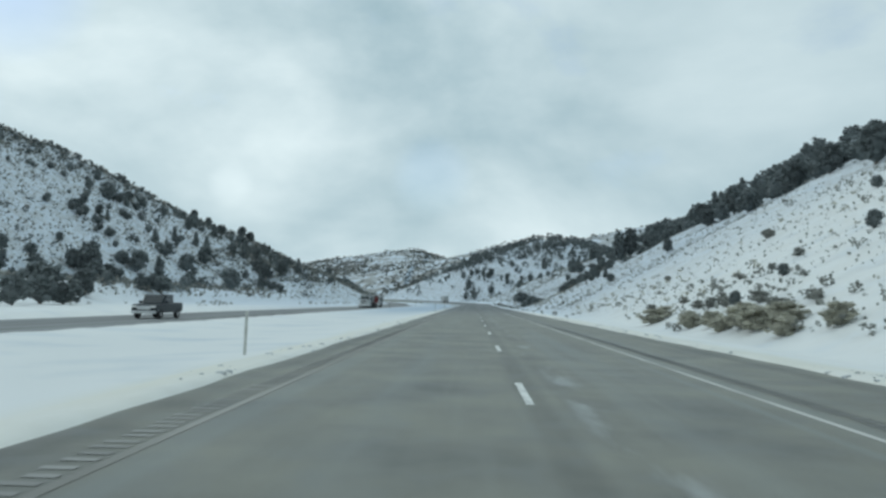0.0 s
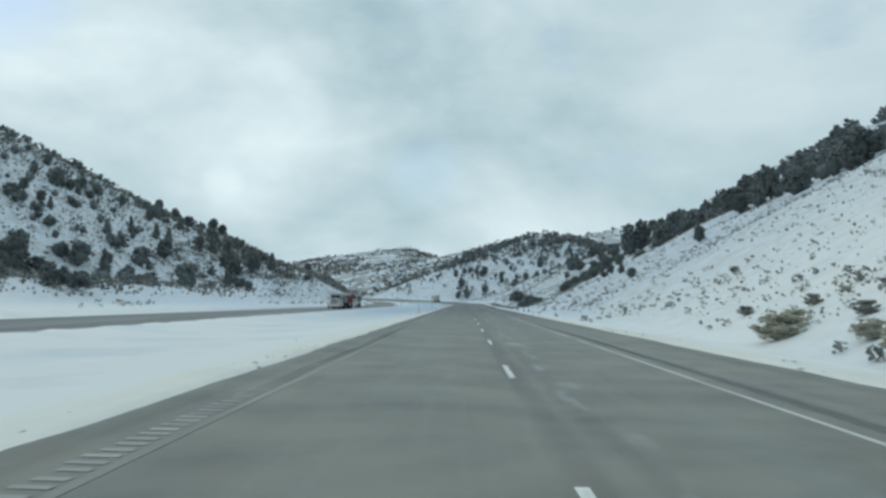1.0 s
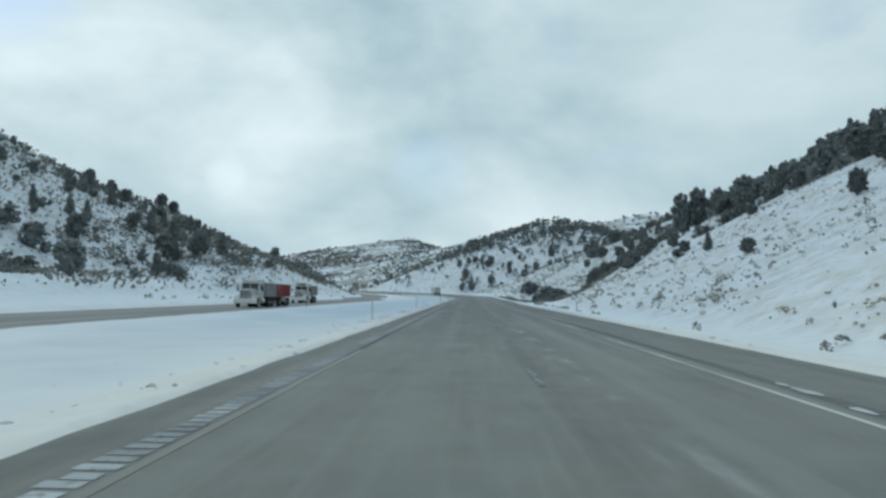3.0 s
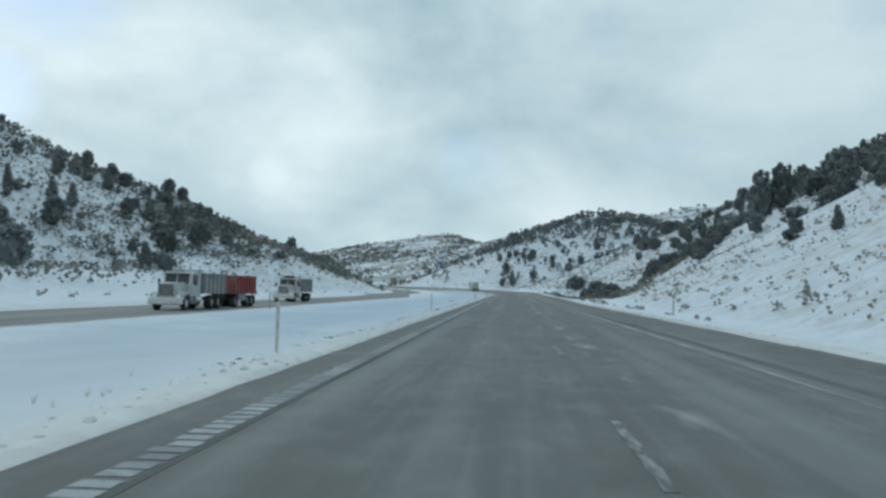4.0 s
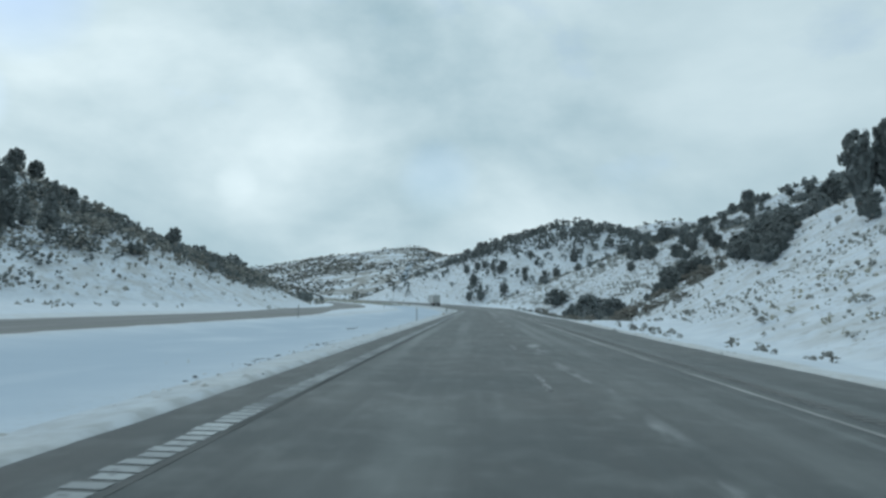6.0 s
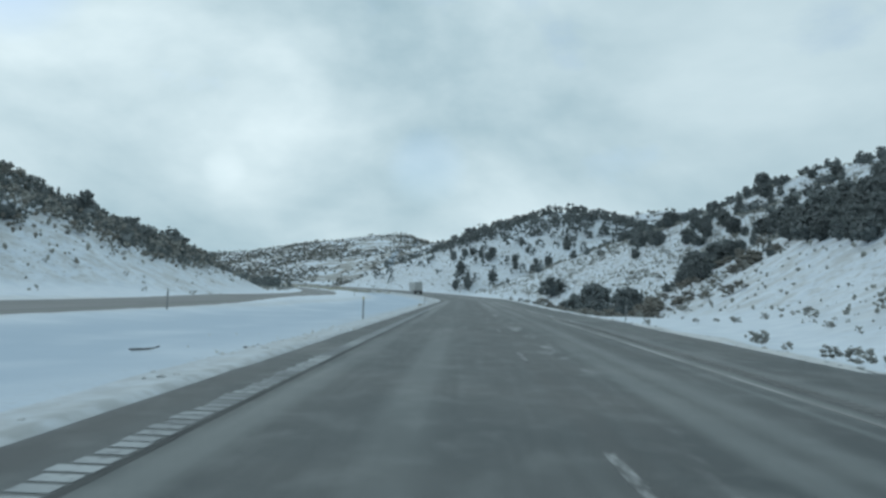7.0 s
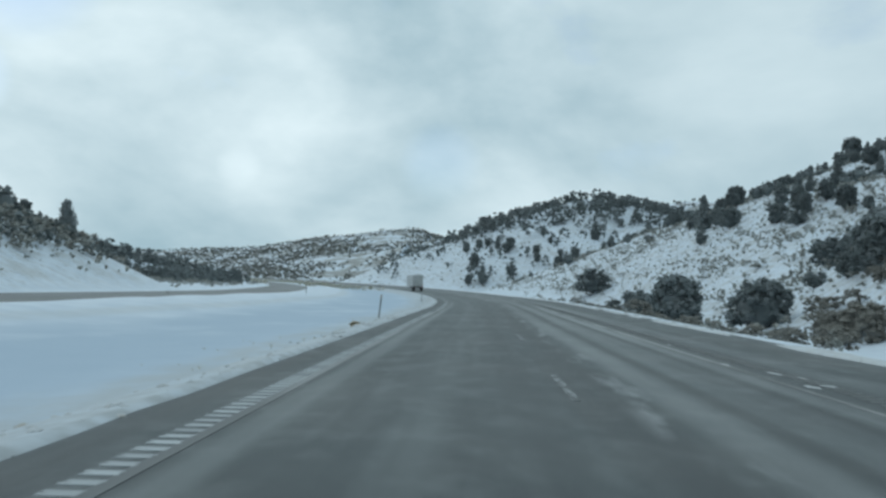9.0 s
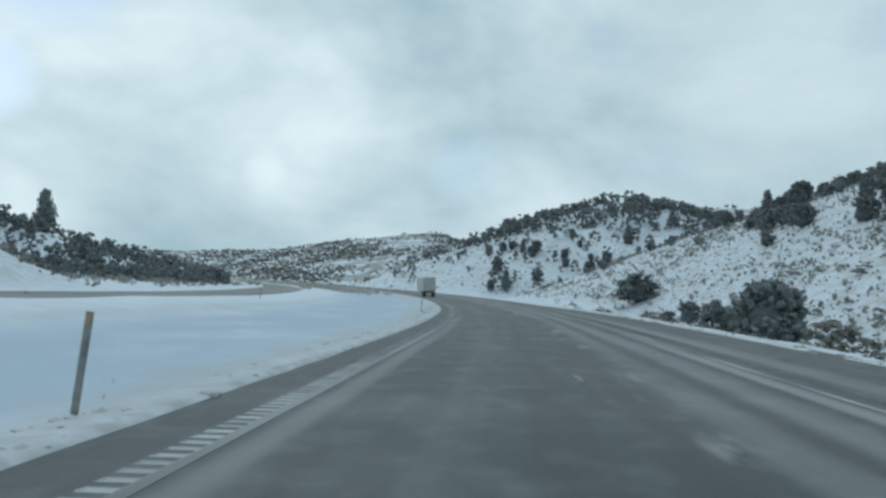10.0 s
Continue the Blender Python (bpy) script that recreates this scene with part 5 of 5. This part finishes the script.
# ---- vehicles on the roads ----
dump_truck("white-nosed dump truck with chrome grille and grey body", -23.8, 185.6, OPP_Z, STEEL_GREY)
pup_trailer("red dump trailer, dirty, coupled behind a grey truck", -23.8, 194.4, OPP_Z)
dump_truck("white-nosed dump truck with light bar and grey body", -25.6, 221.5, OPP_Z, STEEL_GREY, beacon=True)
pickup("dark blue pickup truck with chrome front on the far road", -25.0, 66.0, OPP_Z, DARK_PAINT)
box_trailer("pale grey box trailer of a semi truck, seen from behind", along(500.0, -1.0))


# ---- delineator posts ----
def marker_post(label, x, y, tall=1.12, lean=(0, 0), white=True, reflector=None, group="roadside posts"):
    """A slim hollow-backed post with a reflector near its top."""
    root = new("delineator_post")
    bm = bmesh.new()
    w, d, t = 0.042, 0.022, 0.006
    for a, b, c, e in ((-w, w, -d, -d + t), (-w, -w + t, -d + t, d), (w - t, w, -d + t, d)):
        block(a, b, c, e, -0.35, tall, 0.0, bm=bm)
    part("post", bm, POST_WHITE if white else POST_STEEL, root, smooth=False)
    part("reflector", block(-0.037, 0.037, -d - 0.008, -d - 0.001, tall - 0.16, tall - 0.03, 0.004), reflector or POST_WHITE, root, "reflector plate")
    part("bolt", rod((0, -d - 0.012, tall - 0.2), (0, -d + 0.002, tall - 0.2), 0.008, seg=6), POST_STEEL, root)
    root.matrix_world = pose(x, y, height(x, y), lean[0], lean[1], 0)
    return tagged(root, label, "marker post", group)


WHITE_POST = "white plastic delineator post standing in snow beside the road"
GREY_POST = "grey steel delineator post standing in snow beside the road"
marker_post(WHITE_POST, -6.8, 28.6, 1.32, (0, 1.0))
marker_post(WHITE_POST, -6.5, 152.6, 1.36, (0, 0.5))
marker_post("white delineator post with a yellow reflector in snow", -6.1, 192.4, 1.36, (0, -0.5), True, YELLOW_REFLECTOR)
marker_post(GREY_POST, -6.3, 278.1, 1.4, (0, -1.0), False, YELLOW_REFLECTOR)
marker_post("leaning weathered grey delineator post with brown reflector", -5.65, 340.6, 1.46, (0, 4.5), False, BROWN_REFLECTOR)
marker_post(GREY_POST, -8.2, 412.0, 1.3, (0, 0), False)
marker_post(GREY_POST, 12.2, 195.2, 1.35, (0, 0), False)
marker_post(GREY_POST, 12.4, 295.3, 1.3, (0, 1), False)
marker_post(GREY_POST, -18.9, 193.9, 1.3, (0, 0), False)
marker_post(GREY_POST, -18.6, 280.0, 1.3, (0, 0), False)
marker_post(GREY_POST, -24.5, 412.0, 1.1, (0, 0), False)

# ---- brush along the toe of the bank ----
mounds = np.array([[17.0, 81.5], [18.3, 82.6], [17.0, 68.6], [17.6, 64.6], [17.0, 60.8], [17.8, 58.6], [17.8, 55.8], [19.3, 62.6], [18.0, 73.0], [18.4, 57.0], [18.8, 53.5], [17.4, 50.5], [19.0, 47.0]])
thicket("roadside_brush", mound_bush, mounds, [1.5, 1.2, 1.25, 1.2, 1.0, 1.5, 1.6, 1.1, 1.0, 1.3, 1.4, 1.2, 1.3], STRAW, "large olive-tan mounds of dry brush at the foot of a bank", "brush", squash=(1.3, 1.8))
mounds = np.array([[20.3, 78.4], [20.6, 75.2], [21.3, 87.1], [22.1, 77.1], [20.8, 72.0], [21.5, 66.0], [20.4, 60.0], [22.0, 57.0], [19.6, 94.2], [27.9, 122.2], [31.4, 83.9], [28.5, 82.9], [26.7, 86.4], [36.3, 105.9]])
thicket("roadside_brush", mound_bush, mounds, [0.8, 1.0, 0.75, 0.7, 0.9, 1.0, 1.0, 0.8, 0.7, 0.8, 0.9, 0.7, 0.6, 1.2], SAGE, "soft grey-green mounds of sagebrush on a snowy bank", "brush", squash=(1.2, 1.8))
mounds = np.array([[28.6, 362.7], [28.4, 358.0], [29.3, 369.3], [26.9, 361.0], [30.5, 364.5], [43.2, 359.5], [45.3, 360.5], [41.6, 359.5]])
thicket("roadside_brush", mound_bush, mounds, [2.6, 2.4, 2.2, 1.8, 2.6, 2.4, 2.2, 1.6], BROWN_BRUSH, "tall olive-brown brush in a hollow beside the road", "brush", squash=(1.1, 1.5))
p = scatter(34, 16, 28, 40, 110, lambda x, y: np.clip(0.4 + 1.2 * fractal(x, y, 8, 3, 72), 0, 1))
thicket("roadside_brush", near_bush, p, rng.uniform(0.35, 0.8, len(p)), SAGE, "grey-green sagebrush along the foot of a snowy bank", "brush", squash=(0.9, 1.5))
p = scatter(70, 10.5, 24, 110, 330, lambda x, y: np.clip(0.3 + 1.2 * fractal(x, y, 10, 3, 73), 0, 1) * (np.hypot(x - 12.4, (y - 293) * 0.3) > 2.2) * (np.hypot(x - 12.2, (y - 193) * 0.2) > 2.0))
thicket("roadside_brush", near_bush, p, rng.uniform(0.3, 0.75, len(p)), SAGE, "low grey brush poking through the snow", "brush", squash=(0.9, 1.6))
p = scatter(90, 9.5, 40, 340, 440, lambda x, y: np.clip(0.35 + 1.2 * fractal(x, y, 10, 3, 74), 0, 1) * (x - road_off(y) > 11))
thicket("roadside_brush", near_bush, p, rng.uniform(0.6, 1.5, len(p)), BROWN_BRUSH, "grey-brown dry brush in a hollow beside the road", "brush", squash=(1.0, 1.8))
p = scatter(60, 32, 56, 330, 395, lambda x, y: np.clip(0.1 + 2.2 * fractal(x, y, 14, 3, 78), 0, 1))
thicket("roadside_brush", near_bush, p, rng.uniform(0.8, 1.9, len(p)), BROWN_BRUSH, "grey-brown dry brush at the foot of a wooded hillside", "brush", squash=(1.0, 1.8))
p = scatter(160, 14, 45, 350, 560, lambda x, y: np.clip(0.35 + 1.2 * fractal(x, y, 10, 3, 75), 0, 1) * (x - road_off(y) > 14))
thicket("roadside_brush", low_bush, p, rng.uniform(0.6, 1.7, len(p)), SAGE, "grey-green brush in a hollow beside the road", "brush", squash=(1.0, 1.6))
p = scatter(900, -44, -6.5, 530, 780, lambda x, y: np.clip(0.45 + 1.2 * fractal(x, y, 14, 3, 77), 0, 1) * ((x > OPP_R - 8.0) | (x < OPP_L - 10.0)))
p[:, 0] += road_off(p[:, 1])
thicket("roadside_brush", tiny_bush + low_bush[:2], p, rng.uniform(0.5, 1.3, len(p)), STRAW, "tan dry brush on the far median", "brush", squash=(1.0, 1.8))
p = scatter(260, -90, -40, 420, 545, lambda x, y: np.clip(0.5 + 1.2 * fractal(x, y, 12, 3, 79), 0, 1) * (x - opposite_off(y) < OPP_L - 3.0) * (hill_west(x, y) < 0.2))
thicket("roadside_brush", low_bush, p, rng.uniform(0.5, 1.3, len(p)), SAGE, "grey-brown brush beyond the bend of the far road", "brush", squash=(1.0, 1.6))
p = scatter(70, -50, -36, 60, 400, lambda x, y: np.clip(0.3 + 1.2 * fractal(x, y, 12, 3, 76), 0, 1))
thicket("roadside_brush", low_bush, p, rng.uniform(0.35, 0.9, len(p)), SAGE, "grey-green brush beyond the far road", "brush", squash=(0.9, 1.5))


# ---- grass stalks and litter on the median ----
def grass_tuft(n, size):
    """A few bent dry stalks as thin blades."""
    v, f = [], []
    for _ in range(n):
        a, lean, h = rng.uniform(0, 6.28), rng.uniform(0.1, 0.9), size * rng.uniform(0.5, 1.0)
        b = np.array([rng.normal() * 0.06, rng.normal() * 0.06, -0.03])
        d = np.array([math.cos(a) * lean, math.sin(a) * lean, 1.0])
        side = np.array([-math.sin(a), math.cos(a), 0]) * 0.012
        tip = b + d * h
        k = len(v)
        v += [b - side, b + side, b + d * h * 0.55 + side, b + d * h * 0.55 - side, tip]
        f += [(k, k + 1, k + 2), (k, k + 2, k + 3), (k + 3, k + 2, k + 4)]
    return np.array(v), np.array(f)


tufts = [grass_tuft(14, 1.0) for _ in range(5)]
p = scatter(120, -9.5, -4.7, 60, 380, lambda x, y: np.clip(0.25 + 1.5 * fractal(x, y, 9, 3, 81) - 0.12 * np.abs(x + 5.6), 0, 1))
p[:, 0] += road_off(p[:, 1])
thicket("median_grass", tufts, p, rng.uniform(0.07, 0.2, len(p)), STRAW, "dry grass stalks poking through the median snow", "grass")
tumble = [(v, quads_to_tris(f)) for v, f in [crown_mesh("bush", 44, 700, 0.045, 1.4)]]
for x, y, size in ((-5.8, 333.4, 0.44),):
    ob = thicket("tumbleweed", tumble, np.array([[x, y]]), [size], TUMBLE, "round tan tumbleweed lying on the dirty snow", "tumbleweed", squash=(1.1, 1.2))
    ob["kind"] = "thing"


# ---- clods of ploughed snow along the road's edges ----
clod_kinds = []
for _ in range(6):
    bm = bmesh.new()
    bmesh.ops.create_icosphere(bm, subdivisions=1, radius=0.5)
    for v in bm.verts:
        v.co = Vector((v.co.x * 1.15, v.co.y, v.co.z * 0.7)) * rng.uniform(0.65, 1.25)
    bm.verts.index_update()
    clod_kinds.append((np.array([v.co[:] for v in bm.verts]), np.array([[v.index for v in f.verts] for f in bm.faces])))
    bm.free()
for n, s0, s1, y0, y1, label in ((1900, -6.6, -4.1, 110, 430, "lumps of dirty ploughed snow along the median's edge"), (900, 7.4, 8.6, 0, 430, "lumps of ploughed snow along the road's right edge"),
                                 (90, -6.95, -6.3, 150, 188, "crusted lumps of old snow along the plough line"), (80, -5.0, -4.1, 2, 60, "lumps of ploughed snow along the median's edge")):
    p = scatter(n, s0, s1, y0, y1, lambda x, y: np.clip(0.35 + 1.5 * fractal(x, y, 3.0, 3, 83) - 0.3 * np.abs(x - 0.5 * (s0 + s1)), 0, 1))
    p[:, 0] += road_off(p[:, 1])
    thicket("snow_clods", clod_kinds, p, (0.04 + 0.16 * rng.random(len(p)) ** 2.5) * (0.8 + 0.45 * (p[:, 1] > 325)), DIRTY_SNOW, label, "snow", squash=(0.9, 1.5))

p = scatter(200, -6.9, -6.1, 130, 330, lambda x, y: np.clip(0.2 + 1.8 * fractal(x, y, 6.0, 3, 84), 0, 1))
p[:, 0] += road_off(p[:, 1])
thicket("roadside_debris", clod_kinds, p, 0.03 + 0.09 * rng.random(len(p)) ** 2, TYRE, "scraps of dark rubber and gravel in the snow's edge", "debris", squash=(0.8, 2.2))


def tyre_strip(label, x, y, turn, bend, r):
    """A torn, curled strip of tyre tread."""
    bm = bmesh.new()
    rows = []
    for i in range(13):
        a = (i / 12 - 0.5) * bend
        c = Vector((r * math.sin(a), r * (math.cos(a) - 1), 0.03 + 0.10 * (i / 12) ** 3))
        o = Vector((math.sin(a), math.cos(a), 0.2)) * (0.05 + 0.015 * math.sin(i * 2.1))
        rows.append([bm.verts.new(c - o), bm.verts.new(c + o), bm.verts.new(c + o + Vector((0, 0, 0.025))), bm.verts.new(c - o + Vector((0, 0, 0.025)))])
    for p_, q_ in zip(rows, rows[1:]):
        for j in range(4):
            bm.faces.new((p_[j], p_[(j + 1) % 4], q_[(j + 1) % 4], q_[j]))
    bm.faces.new(rows[0][::-1]), bm.faces.new(rows[-1])
    ob = part("tyre_strip", bm, TYRE)
    ob.matrix_world = pose(x, y, height(x, y) + 0.01, 0, 0, turn)
    return tagged(ob, label, "tyre scrap")


tyre_strip("curled black strip of tyre tread lying on snow", -8.7, 251.2, 10, 2.2, 0.38)
tyre_strip("torn black scrap of tyre tread lying on snow", -5.35, 188.3, 60, 3.0, 0.16)

# ---- rumble strips: packed snow in the left grooves, dark right grooves ----
GROOVE = 0.305
groove_long = [slab_mesh("rumble_groove", 0.30, 0.215, 0.006, PACKED_SNOW, 0.035, i) for i in range(6)]
groove_short = [slab_mesh("rumble_groove", 0.28, 0.15, 0.006, FRESH_PACKED, 0.022, i) for i in range(6)]
for i in range(300):
    y0 = 256.0 + GROOVE * i
    g = new("rumble_groove", (groove_long if y0 < 297.0 else groove_short)[i * 5 % 6])
    g.parent = road
    g.matrix_world = along(y0, -3.21 if y0 < 297.0 else -3.18)


def groove_rows(name, s, w, l, y0, y1, mat, label):
    ys = np.arange(y0, y1, GROOVE)
    ys = ys[(ys < 256.0 - 0.1) | (ys > 256.0 + GROOVE * 299.5) | (s > 0)]
    a = rng.uniform(-0.05, 0.04, (2, len(ys))) * np.array([[1.0], [0.4]])
    ys = ys + rng.uniform(-0.025, 0.025, len(ys))
    v = np.stack([np.stack([road_off(ys) + s + sx * w / 2 + a[max(sx, 0)], ys + dy, road_top(s + sx * w / 2, ys) + 0.006], -1) for sx, dy in ((-1, 0), (1, 0), (1, l), (-1, l))], 1)
    ob = mesh_object(name, v.reshape(-1, 3), np.arange(4 * len(ys)).reshape(-1, 4), mat, road)
    return tagged(ob, label, kind="stuff")


groove_rows("rumble_grooves", -3.21, 0.30, 0.13, -5, 92, SALT_GROOVE, "rumble grooves with a little snow")
groove_rows("rumble_grooves", -3.21, 0.30, 0.225, 92, 256, PACKED_SNOW_FAR, "rumble grooves packed with snow")
groove_rows("rumble_grooves", -3.21, 0.30, 0.15, 256, 430, PACKED_SNOW_FAR, "rumble grooves half filled with snow")
# the right grooves are flat darker plates laid on the road
groove_rows("rumble_grooves", 4.98, 0.30, 0.13, -5, 430, DARK_GROOVE, "dark rumble grooves")


def snow_scraps(n, s0, s1, y0, y1, label):
    """Flat ragged scraps of packed snow lying along the road, as one mesh."""
    v, f = [], []
    for _ in range(n):
        cy, cs, w, l = rng.uniform(y0, y1), rng.uniform(s0, s1), rng.uniform(0.04, 0.13), 0.12 + 0.7 * rng.random() ** 2
        k = len(v)
        ring = np.arange(9) * 2 * math.pi / 9
        r = rng.uniform(0.6, 1.15, 9)
        px, py = cs + w * r * np.cos(ring), cy + l * r * np.sin(ring)
        v += [(float(road_off(b)) + a, b, float(road_top(a, b)) + 0.009) for a, b in zip(px, py)]
        v.append((float(road_off(cy)) + cs, cy, float(road_top(cs, cy)) + 0.024))
        f += [(k + i, k + (i + 1) % 9, k + 9) for i in range(9)]
    ob = mesh_object("snow_scraps", v, f, DIRTY_SNOW, road)
    return tagged(ob, label, kind="stuff")


snow_scraps(22, 4.55, 5.3, 268, 300, "scraps of packed snow in the rumble strip")
snow_scraps(9, 4.45, 5.1, 300, 326, "scraps of packed snow along the edge line")
snow_scraps(7, 4.7, 5.1, 92, 118, "scraps of packed snow in the rumble strip")
